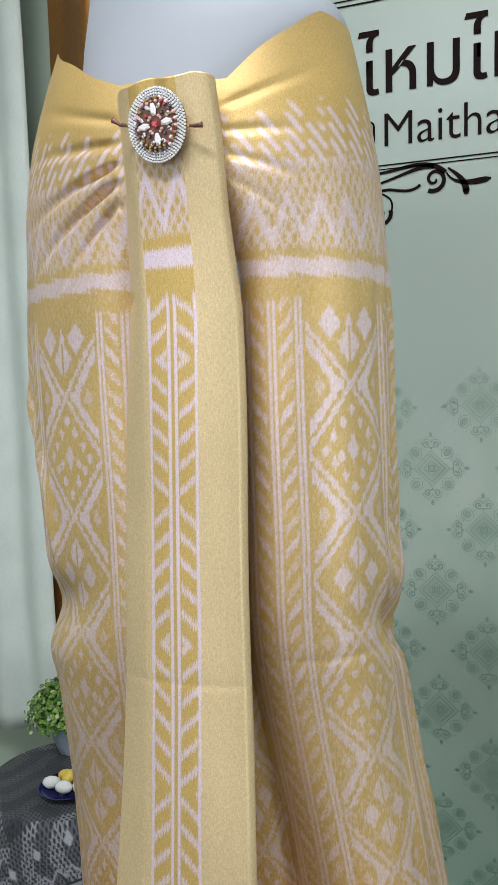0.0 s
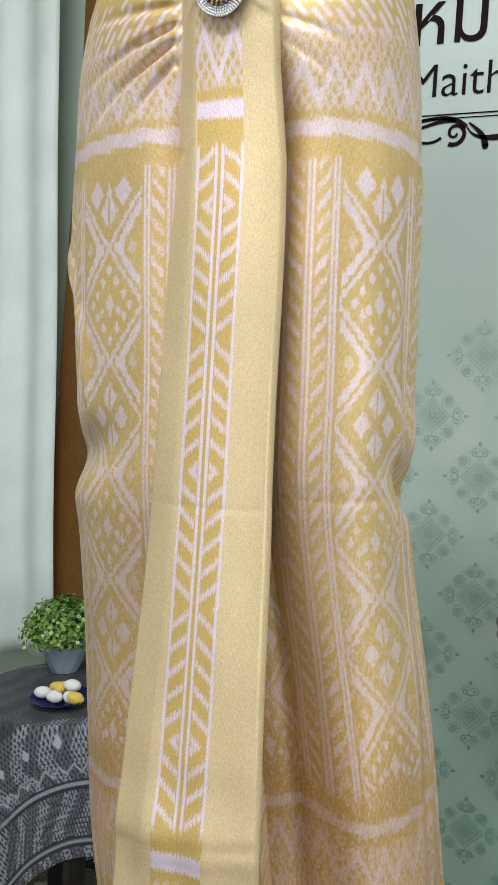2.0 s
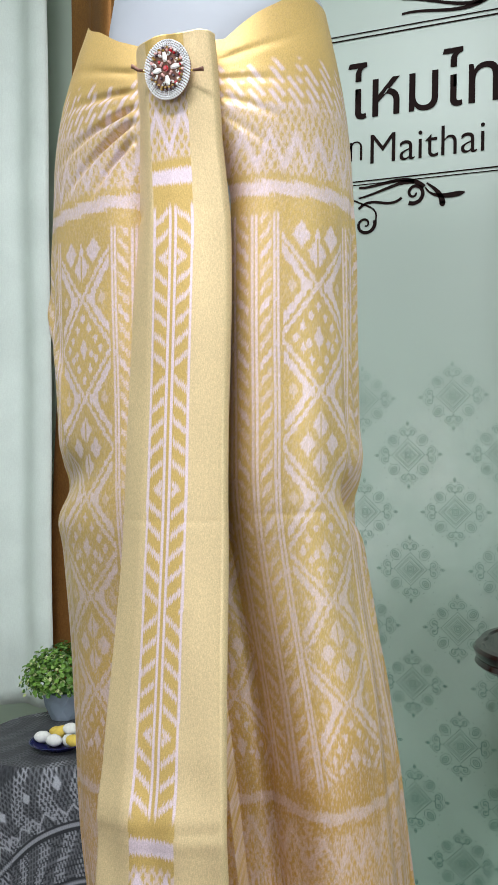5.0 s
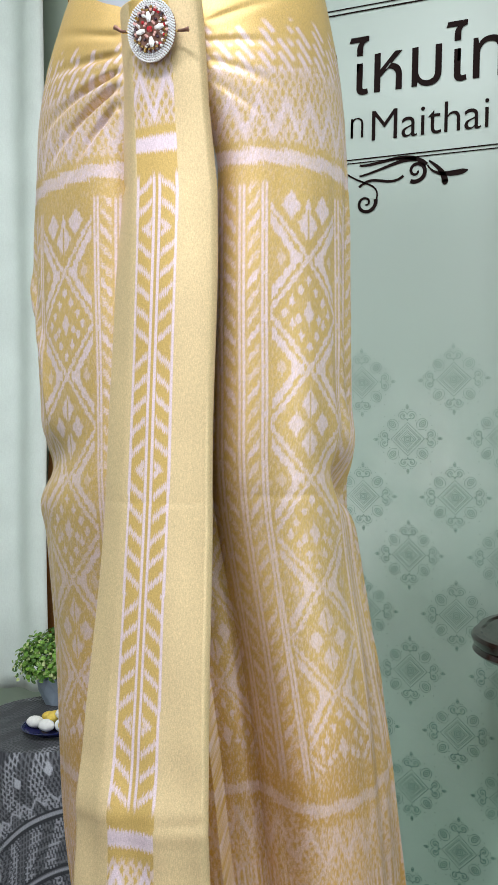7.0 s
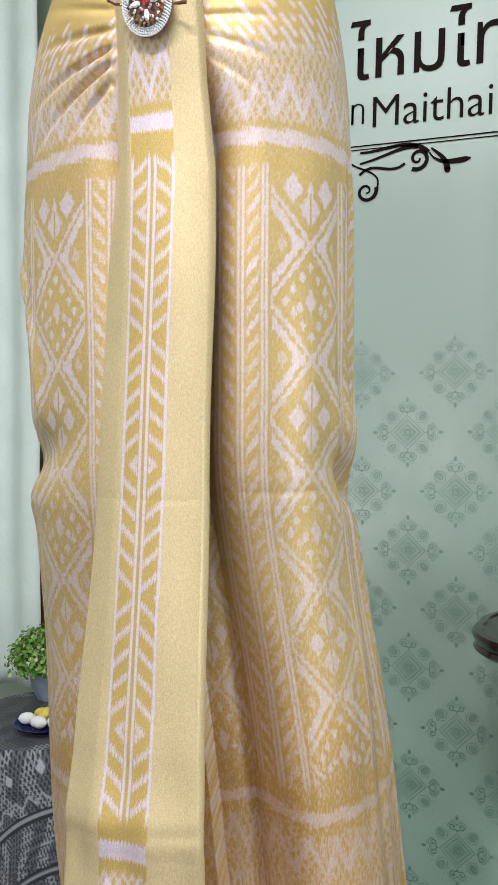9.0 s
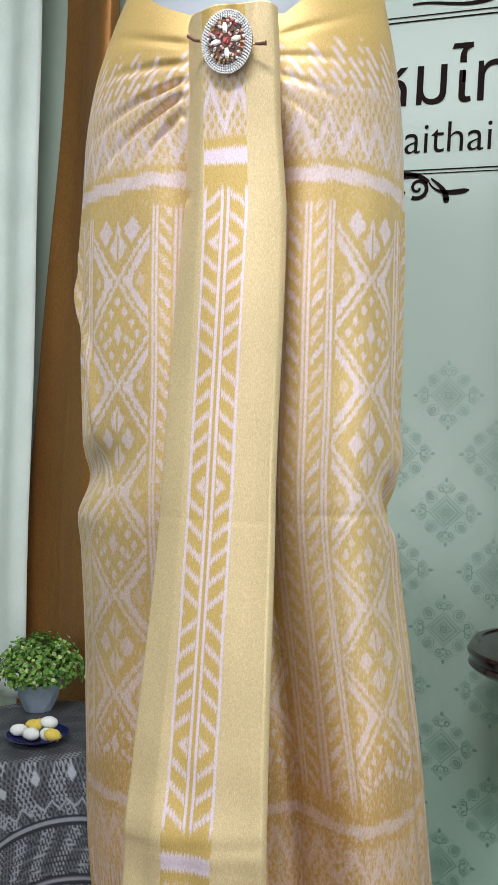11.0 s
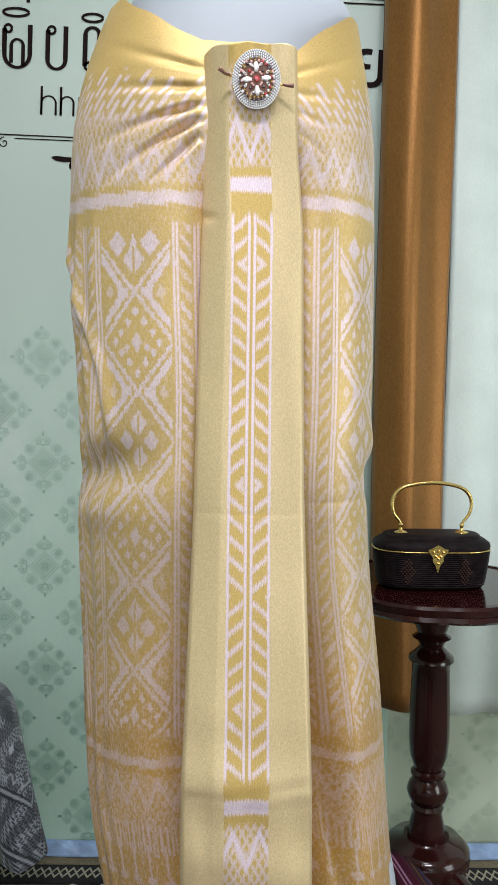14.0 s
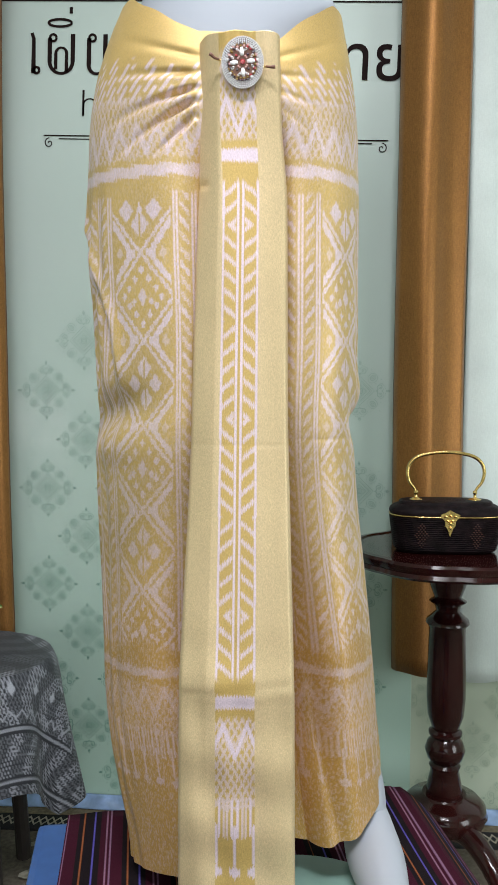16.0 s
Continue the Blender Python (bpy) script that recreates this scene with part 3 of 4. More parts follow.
# ---- mannequin ----
def dummy():
    bm = bmesh.new()

    def loft(rings, n=64):
        loops = []
        dense = []
        for k in range(len(rings) - 1):
            p0, p1, p2, p3 = (rings[max(0, min(len(rings) - 1, k + o))] for o in (-1, 0, 1, 2))
            for f in (0, 0.2, 0.4, 0.6, 0.8):
                dense.append([0.5 * (2 * q1 + (q2 - q0) * f + (2 * q0 - 5 * q1 + 4 * q2 - q3) * f * f + (3 * q1 - q0 - 3 * q2 + q3) * f ** 3) for q0, q1, q2, q3 in zip(p0, p1, p2, p3)])
        dense.append(rings[-1])
        for cx, cy, z, a, b in dense:
            loops.append([bm.verts.new((cx + a * math.cos(2 * math.pi * i / n), cy + b * math.sin(2 * math.pi * i / n), z)) for i in range(n)])
        for p, q in zip(loops, loops[1:]):
            for i in range(n):
                bm.faces.new((p[i], p[(i + 1) % n], q[(i + 1) % n], q[i]))
        bm.faces.new(loops[0][::-1])
        bm.faces.new(loops[-1])
    loft([(-0.03, 0.03, 1.20, 0.15, 0.09), (-0.03, 0.03, 1.42, 0.160, 0.098), (-0.028, 0.03, 1.55, 0.146, 0.088), (-0.012, 0.03, 1.625, 0.135, 0.082),
          (-0.014, 0.03, 1.655, 0.127, 0.079), (-0.028, 0.03, 1.715, 0.099, 0.075), (-0.034, 0.03, 1.77, 0.090, 0.073), (-0.034, 0.03, 1.83, 0.105, 0.08), (-0.036, 0.028, 1.95, 0.128, 0.10), (-0.036, 0.03, 2.05, 0.135, 0.10),
          (-0.036, 0.035, 2.16, 0.15, 0.075), (-0.036, 0.04, 2.20, 0.10, 0.06), (-0.036, 0.04, 2.23, 0.05, 0.05), (-0.036, 0.04, 2.29, 0.045, 0.048)])
    for s, dx, dy in ((-1, -0.015, 0.03), (1, 0.166, 0.040)):
        hx = -0.03 + s * 0.075
        ank = dx
        kx = hx + 0.012 * s
        loft([(ank, dy - 0.02, 0.53, 0.030, 0.036), (ank, dy, 0.58, 0.031, 0.036), (ank * 0.75 + kx * 0.25, dy + 0.025, 0.68, 0.036, 0.042), (ank * 0.4 + kx * 0.6, dy * 0.5 + 0.05, 0.82, 0.042, 0.048),
              (kx, 0.045, 1.02, 0.048, 0.05), (hx, 0.04, 1.3, 0.07, 0.075)], 24)
        foot = []
        for k in range(9):
            f = k / 8
            foot.append((ank + 0.03 * s * f, dy + 0.03 - 0.19 * f, 0.50 + 0.035 * (1 - f) ** 1.5, 0.026 + 0.012 * math.sin(math.pi * min(1, f * 1.15)), 0.045 * (1 - f) ** 0.7 + 0.016))
        loops = []
        for cx, cy, cz, w, h in foot:
            loops.append([bm.verts.new((cx + w * math.cos(2 * math.pi * i / 20), cy, max(0.472, cz + h * math.sin(2 * math.pi * i / 20)))) for i in range(20)])
        for p, q in zip(loops, loops[1:]):
            for i in range(20):
                bm.faces.new((p[i], q[i], q[(i + 1) % 20], p[(i + 1) % 20]))
        bm.faces.new(loops[0])
        bm.faces.new(loops[-1][::-1])
    bmesh.ops.recalc_face_normals(bm, faces=bm.faces)
    return bm


mannequin = smooth(part("mannequin", dummy(), M_WHITE))
tagged(mannequin, "glossy white headless shop mannequin standing on the platform", "mannequin")
plate = lathe([(0.17, 0.0), (0.175, 0.003), (0.17, 0.008)], 48)
base = part("base_plate", plate, M_GLASSY)
base.location = (0.08, -0.12, 0.4655)
tagged(base, "round greenish glass base plate under the mannequin", "base plate")

# ---- skirt: woven pattern ----
rng = np.random.RandomState(5)
V0 = 1.425  # height of the upper white band


def fuzz(s, v, k=0.0016):
    """Dyed-yarn bleeding: each warp thread shifts a little up or down."""
    return k * (np.sin(s * 5200 + 3 * np.sin(v * 310)) + 0.8 * np.sin(s * 3100 + v * 500 + 1.3) + 0.5 * np.sin(s * 9100))


def lattice(s, v, ps, pv):
    a = np.abs((s / ps) % 1 - 0.5) * 2
    b = np.abs((v / pv) % 1 - 0.5) * 2
    return np.abs(a - b)


def net(s, v, zig, amp, top, bottom, up):
    """Fine net of small lozenges with a bold zigzag row."""
    m = 0.75 * sstep(0.5, 0.25, lattice(s, v, 0.0085, 0.015))
    z = zig + amp * (np.abs((s / 0.028) % 1 - 0.5) * 4 - 1)
    m = np.maximum(0.85 * m, sstep(0.0085, 0.0050, np.abs(v - z)))
    return m * sstep(top - 0.002, top + 0.003, v) * sstep(bottom + 0.002, bottom - 0.003, v)


def rails(x, lines, w=0.0011):
    return np.max([sstep(w + 0.0005, w - 0.0002, np.abs(x - l)) for l in lines], axis=0)


def lozenge(x, y, rx, ry):
    d = np.abs(x) / rx + np.abs(y) / ry
    return sstep(1.1, 0.85, d)


PER, WIDE, HALFP, CROSS = 0.136, 0.0415, 0.1075, 0.100


def field(s, v):
    """Columns of crossed bands, flowers and dots between double rails and leaf rows."""
    v = v + fuzz(s, v, 0.0011)
    x = (s + 0.123 + PER / 2) % PER - PER / 2
    ax = np.abs(x)
    m = rails(ax, (WIDE + 0.003, WIDE + 0.0072, PER / 2 - 0.0021))
    rung = (np.abs(((v / 0.046) % 1) - 0.5) < 0.06) & (ax > WIDE + 0.002) & (ax < WIDE + 0.008)
    m = np.maximum(m, rung * 0.8)
    # leaf rows
    lx = ax - 0.0570
    lv = (v - lx * 1.3) / 0.0185
    big = np.floor(lv) % 3 == 0
    leaf = sstep(0.28, 0.16, np.abs(lv % 1 - 0.5)) * sstep(0.0064, 0.0048, np.abs(lx))
    leaf *= np.where(big, 0.95, 0.28 + 0.5 * (np.sin(s * 4000) * np.sin(v * 2400) > -0.1))
    m = np.maximum(m, leaf)
    # crossed bands
    k = (v - CROSS) / HALFP
    near = np.round(k)
    dv = (k - near) * HALFP
    inside = ax < WIDE
    arm = np.abs(np.abs(dv) - ax * 1.25)
    speck = 0.55 + 0.45 * (np.sin(s * 3800 + 1) * np.sin(v * 3000) > -0.25)
    m = np.maximum(m, inside * sstep(0.0042, 0.0028, arm) * speck)
    bold = np.abs(np.abs(dv) - (ax - 0.0125) * 1.30)
    m = np.maximum(m, inside * (ax > 0.0115) * sstep(0.0066, 0.0048, bold) * (ax < WIDE - 0.002))
    m = np.maximum(m, inside * sstep(0.0095, 0.0075, np.abs(ax - 0.0125)) * sstep(0.006, 0.004, np.abs(dv)) * (ax > 0.0075))
    m = np.maximum(m, 0.55 * lozenge(ax - 0.0305, dv, 0.0055, 0.008))
    # fillings between the crossings
    j = np.floor(k)
    c = CROSS + (j + 0.5) * HALFP
    y = v - c
    dots = (j % 2 == 0)
    f1 = np.maximum(lozenge(x, y, 0.0065, 0.013), 0)
    for px, py in ((0, 0.033), (0, -0.033), (0.0095, 0.022), (0.0095, -0.022), (0.019, 0.011), (0.019, -0.011), (0.0125, 0.006), (0.0265, 0.0)):
        f1 = np.maximum(f1, lozenge(ax - px, y - py, 0.0042, 0.0056))
    f2 = np.maximum(lozenge(ax - 0.0155, y, 0.0095, 0.0125), lozenge(x, np.abs(y) - 0.019, 0.0105, 0.0155))
    f2 *= 1 - sstep(0.0012, 0.0006, ax) * (np.abs(y) < 0.03)
    m = np.maximum(m, np.where(dots, f1, f2))
    # first row: a pair of lozenges over a tulip
    top = v < CROSS - 0.02
    t = np.maximum(lozenge(ax - 0.0195, v - 0.047, 0.0115, 0.0150), lozenge(x, v - 0.065, 0.0130, 0.018))
    t = np.maximum(t, lozenge(x, v - 0.048, 0.004, 0.012))
    t *= 1 - sstep(0.0014, 0.0008, ax) * (v > 0.05)
    arm0 = inside * sstep(0.0042, 0.0028, np.abs((CROSS - v) - ax * 1.25)) * speck
    bold0 = inside * (ax > 0.0115) * sstep(0.0075, 0.0055, np.abs((CROSS - v) - (ax - 0.0115) * 1.30))
    m = np.where(top & inside, np.maximum(t, np.maximum(arm0, bold0)) * (v > 0.028), m)
    return m * sstep(0.024, 0.030, v) * sstep(0.612, 0.600, v + 0.008 * np.cos(x / PER * 2 * np.pi))


def tongues(s, v):
    """Long drops that hang from the lower net."""
    p = 0.0215
    x = (s % p) - p / 2
    ax = np.abs(x)
    ray = sstep(0.0019, 0.0011, np.abs(ax - 0.0034)) * (v < 0.048 - ax * 1.2)
    long = sstep(0.0020, 0.0011, ax) * (v > 0.03) * (v < 0.078)
    side = sstep(0.0016, 0.0009, np.abs(ax - 0.0088)) * (v < 0.045) * 0.7
    tip = np.maximum(lozenge(x, v - 0.086, 0.0055, 0.0085), sstep(0.005, 0.003, np.abs(v - 0.086)) * (ax < 0.0065) * 0.9)
    return np.max([ray, long, side, tip], axis=0) * (v > 0)


def skirt_colour(s, z):
    v = V0 - z
    low = 0.640
    vf = v + fuzz(s, v)
    band = sstep(0.0083, 0.0062, np.abs(vf)) + 0.85 * sstep(0.0068, 0.0046, np.abs(vf - low))
    m = np.maximum(band * 0.95, field(s, v))
    upper = net(s, vf, -0.038, 0.016, -0.083, -0.014, True)
    p = (np.abs(s) - 0.75 * v) / 0.0105
    q = (v + 0.35 * np.abs(s)) / 0.034 + np.floor(p) * 0.37
    fl = sstep(0.34, 0.20, np.abs(p % 1 - 0.5)) * sstep(0.44, 0.32, np.abs(q % 1 - 0.5))
    edge = -0.118 - 0.012 * np.sin(np.floor(p) * 2.1) + 0.05 * np.clip(0.11 - np.abs(s), 0, 0.1)
    upper = np.maximum(upper, fl * sstep(-0.070, -0.080, v) * sstep(edge - 0.004, edge + 0.004, v))
    m = np.maximum(m, upper)
    lown = 0.72 * net(s, vf, low + 0.038, 0.016, low + 0.016, low + 0.085, False)
    m = np.maximum(m, lown)
    m = np.maximum(m, 0.85 * tongues(s, (vf - low - 0.077) * 1.2))
    return m


def dye(m, s, z, ground=GOLD):
    grain = rng.random_sample(m.shape)
    m = np.clip(m, 0, 1)
    knot = rng.random_sample(m.shape)
    knot = (knot + np.roll(knot, 1, 0) + np.roll(knot, 2, 0)) / 3      # yarns that took the dye unevenly
    # motifs get fainter and the ground more speckled towards the bottom
    low_half = sstep(1.25, 0.95, z)
    m = m * (0.56 - 0.20 * low_half + 0.25 * grain + 0.25 * sstep(0.3, 0.7, knot)) + (1 - m) * (0.05 * grain + (0.20 + 0.18 * low_half) * sstep(0.45, 0.8, knot) * sstep(1.55, 1.51, z))
    m = np.clip(m, 0, 1)[..., None]
    tone = 1 + 0.05 * np.sin(z * 37 + 2 * np.sin(s * 21))[..., None]
    # amber of the hem, carried higher to paint in the lower skirt's dimmer light
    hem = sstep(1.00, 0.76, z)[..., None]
    base = np.array(ground) * (1 - hem) + np.array(AMBER_DIM) * hem
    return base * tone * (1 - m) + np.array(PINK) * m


def panel_colour(x, z, hw):
    v = V0 - z
    low = 0.640
    vf = v + fuzz(x, v, 0.0013)
    ax = np.abs(x)
    w = 0.0212 + 0.002 * np.clip(v / 0.6, 0, 1)
    inside = ax < w
    m = rails(ax, (0.0030, w - 0.0012), 0.0013)
    step = 0.115
    ph = (vf - 0.082) / step
    tri = np.abs((ph + 1) % 2 - 1) * step          # rises and falls, so the chevrons turn round
    c = (tri + ax * 0.85) / 0.0205
    chev = sstep(0.21, 0.11, np.abs(c % 1 - 0.5)) * (0.6 + 0.3 * (np.sin(x * 5200) > -0.3))
    m = np.maximum(m, chev * (ax > 0.0052) * (ax < w - 0.0028))
    m *= sstep(0.026, 0.034, vf) * sstep(0.618, 0.608, vf)
    m = np.maximum(m, sstep(0.0086, 0.0066, np.abs(vf)) + sstep(0.0086, 0.0066, np.abs(vf - low)))
    m = np.maximum(m, net(x, vf, -0.046, 0.020, -0.120, -0.018, True))
    m = np.maximum(m, net(x, vf, low + 0.045, 0.018, low + 0.018, low + 0.125, False))
    m = np.maximum(m, tongues(x + 0.0107, vf - low - 0.112))
    grain = rng.random_sample(x.shape)
    ground = np.where(inside[..., None], np.array(GOLD), np.array(CREAM)) * (0.97 + 0.06 * grain[..., None])
    m = (np.clip(m, 0, 1) * inside * (0.35 + 0.65 * sstep(-0.118, -0.105, v)))[..., None]
    return ground * (1 - m) + np.array(PINK) * m


# ---- skirt: shape ----
def prof(z, rows):
    zs, vs = zip(*rows)
    return np.interp(z, zs, vs)


LEFT = [(0.50, -0.166), (0.617, -0.186), (0.73, -0.199), (0.841, -0.204), (1.0, -0.204), (1.11, -0.203), (1.214, -0.203), (1.326, -0.2095), (1.43, -0.211), (1.512, -0.208), (1.587, -0.191), (1.68, -0.146)]
RIGHT = [(0.50, 0.199), (0.617, 0.191), (0.73, 0.179), (0.841, 0.168), (1.0, 0.152), (1.09, 0.145), (1.214, 0.149), (1.326, 0.150), (1.43, 0.149), (1.512, 0.144), (1.587, 0.132), (1.68, 0.116)]
FRONT = [(0.50, -0.062), (0.78, -0.064), (0.90, -0.070), (1.0, -0.082), (1.10, -0.097), (1.25, -0.098), (1.425, -0.087), (1.53, -0.086), (1.66, -0.065)]
PLEAT = [(0.44, -0.186), (0.785, -0.170), (0.95, -0.148), (1.087, -0.128), (1.25, -0.113), (1.35, -0.1065), (1.42, -0.1050), (1.47, -0.1065), (1.53, -0.111), (1.58, -0.118), (1.62, -0.124)]
DEPTH = [(0.50, 0.130), (0.78, 0.130), (1.0, 0.128), (1.2, 0.122), (1.42, 0.115), (1.55, 0.108), (1.68, 0.085)]


def soft(z, rows):
    return (prof(z, rows) + prof(z - 0.03, rows) + prof(z + 0.03, rows)) / 3


def section(th, z):
    a0, a1 = soft(z, LEFT), soft(z, RIGHT)
    cx, a = (a0 + a1) / 2, (a1 - a0) / 2
    b = soft(z, DEPTH)
    cy = soft(z, FRONT) + b
    e = 2 / (2.25 + 0.6 * sstep(1.15, 0.75, z))
    sx, sy = np.sin(th), np.cos(th)
    return cx + a * np.sign(sx) * np.abs(sx) ** e, cy - b * np.sign(sy) * np.abs(sy) ** e


def arc():
    th = np.linspace(-np.pi, np.pi, 4001)
    x, y = section(th, np.full_like(th, 1.25))
    s = np.concatenate([[0], np.cumsum(np.hypot(np.diff(x), np.diff(y)))])
    front = np.abs(th) < 1
    s0 = np.interp(0.0, x[front], s[front])
    return th, s - s0


TH, SS = arc()
PEDGE = 0.052


# height, slope, bend, reach and depth of each gather
LEFT_FOLDS = [(1.551, 0.22, 0.6, 0.09, 0.0025), (1.531, 0.02, 0.4, 0.085, 0.0045), (1.512, -0.25, -0.2, 0.085, 0.0085), (1.496, -0.48, -0.6, 0.075, 0.0095), (1.478, -0.85, -0.8, 0.05, 0.0065)]
RIGHT_FOLDS = [(1.548, 0.30, 0.6, 0.08, 0.0028), (1.527, 0.0, 0.0, 0.07, 0.0035), (1.508, -0.28, -1.2, 0.075, 0.0035), (1.49, -0.65, -1.0, 0.045, 0.0025)]


def build_skirt():
    s_front = np.arange(-0.30, 0.30, 0.00125)
    s_back = np.concatenate([np.linspace(0.30, SS[-1], 40)[:-1], np.linspace(SS[0], -0.30, 40)[:-1]])
    s1 = np.concatenate([s_front, s_back])
    th1 = np.interp(s1, SS, TH)
    t1 = np.linspace(0, 1, 860)
    S, T = np.meshgrid(s1, t1)
    th = np.broadcast_to(th1, S.shape)
    xs = section(th, np.full_like(S, 1.60))[0]
    side = np.clip(np.where(S < 0, (-xs - 0.049) / 0.112, (xs - 0.046) / 0.072), 0, 1)
    ztop = np.where(S > 0, 1.571 + 0.059 * (1.15 * side - 0.15 * side ** 2), 1.580 + 0.062 * (0.95 * side + 0.05 * side ** 2)) + 0.001 * np.sin(S * 90)
    zbot = 0.545 + 0.036 * np.clip(S / 0.2, -1.2, 1) - 0.02 * (1 - np.clip(np.abs(S) / 0.2, 0, 1)) * (S < 0) - 0.020 * sstep(0.0, -0.05, S)
    zbot = zbot - 0.022 * np.exp(-((S - 0.06) / 0.05) ** 2)
    Z = zbot + T * (ztop - zbot)
    x, y = section(th, Z)
    nx, ny = np.sin(th), -np.cos(th)
    r = np.zeros_like(S)
    d = np.abs(S) - PEDGE
    sg = np.sign(S)
    dd = np.clip(d, 0, 1)
    # gathers fanning out from the pleat under the brooch
    for sd, folds in ((-1, LEFT_FOLDS), (1, RIGHT_FOLDS)):
        on = (sg == sd) * sstep(-0.012, 0.004, d)
        for z0, slope, bend, reach, deep in folds:
            q = (Z - z0 - slope * dd - bend * dd * dd) / math.sqrt(1 + slope * slope)
            w = 0.0034 + 0.030 * dd
            fade = on * (0.45 + 0.55 * sstep(0.0, 0.014, dd)) * np.exp(-(dd / (0.95 * reach)) ** 2) * deep * (1.15 if sd < 0 else 0.62)
            r -= fade * np.exp(-(q / w) ** 2)
            r += 0.12 * fade * np.exp(-((q + 1.9 * w) / (1.1 * w)) ** 2)
    # the cloth dives under the pleat, deeper on one side
    below = sstep(1.50, 1.40, Z)
    r -= np.where(S > 0, 0.044 * below * np.exp(-np.clip(S - 0.047, 0, 1) / 0.019), 0.018 * below * np.exp(-np.clip(-S - 0.047, 0, 1) / 0.016))
    r -= np.where(S > 0, 0.026, 0.012) * sstep(1.15, 0.80, Z) * sstep(0.50, 0.70, Z) * np.exp(-((np.abs(S) - 0.06) / 0.03) ** 2)
    # a second soft valley down the front of the lower half
    r -= 0.010 * sstep(0.95, 0.65, Z) * np.exp(-((S - 0.082 - 0.01 * np.sin(Z * 5)) / 0.010) ** 2)
    r += 0.006 * sstep(1.0, 0.7, Z) * np.exp(-((S - 0.10) / 0.02) ** 2)
    # knee creases
    k = (S + 0.20)
    r -= 0.015 * np.exp(-((Z - 1.112 - 0.16 * np.clip(k + 0.03, -0.2, 0.2)) / 0.026) ** 2) * np.exp(-((S + 0.185) / 0.06) ** 2)
    r += 0.004 * np.exp(-((Z - 1.070 - 0.1 * k) / 0.022) ** 2) * np.exp(-((S + 0.19) / 0.05) ** 2)
    line = S + 0.186 + 0.5 * np.clip(Z - 1.235, 0, 1) - 0.15 * np.clip(1.235 - Z, 0, 1)
    r -= 0.007 * np.exp(-(line / 0.007) ** 2) * sstep(1.13, 1.20, Z) * sstep(1.40, 1.32, Z)
    r += 0.005 * np.exp(-((line - 0.014) / 0.010) ** 2) * sstep(1.13, 1.20, Z) * sstep(1.40, 1.32, Z)
    k = (S - 0.20)
    r -= 0.020 * np.exp(-((Z - 1.10 + 0.45 * k) / 0.022) ** 2) * np.exp(-((S - 0.225) / 0.035) ** 2)
    r += 0.006 * np.exp(-((Z - 1.15 + 0.3 * k) / 0.025) ** 2) * np.exp(-((S - 0.225) / 0.04) ** 2)
    # upright ripples at the sides and general softness
    r += 0.0026 * np.sin(S * 215 + Z * 5 + 2 * np.sin(Z * 11)) * sstep(0.15, 0.23, np.abs(S)) * sstep(1.45, 1.35, Z)
    r += 0.0011 * np.sin(S * 520 + 7 * np.sin(Z * 4 + S * 9)) * sstep(0.185, 0.235, np.abs(S)) * sstep(1.46, 1.36, Z) * (0.6 + 0.4 * np.sin(Z * 17 + S * 40))
    r += 0.0022 * np.sin(Z * 13 + S * 17) * np.sin(S * 23 - Z * 5 + 1)
    # ironed fold line across
    r -= 0.0004 * np.exp(-((Z - 1.085) / 0.0035) ** 2) * (S > 0)
    P = np.stack([x + nx * r, y + ny * r, Z], -1)
    pat_z = Z + 0.009 + 0.004 * (1 - np.cos(np.clip(S, 0, 0.25) / 0.25 * 2.2)) * sstep(1.30, 1.42, Z)
    pat_z = pat_z - 0.018 * sstep(0.0, 0.14, dd) * sstep(1.44, 1.54, Z)
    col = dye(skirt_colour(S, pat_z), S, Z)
    return P, col


skirt = thing("wrap_skirt", "golden ikat silk wrap skirt with pale pink motifs on the mannequin", "skirt")
P, C = build_skirt()
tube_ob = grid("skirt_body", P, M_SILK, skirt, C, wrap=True)


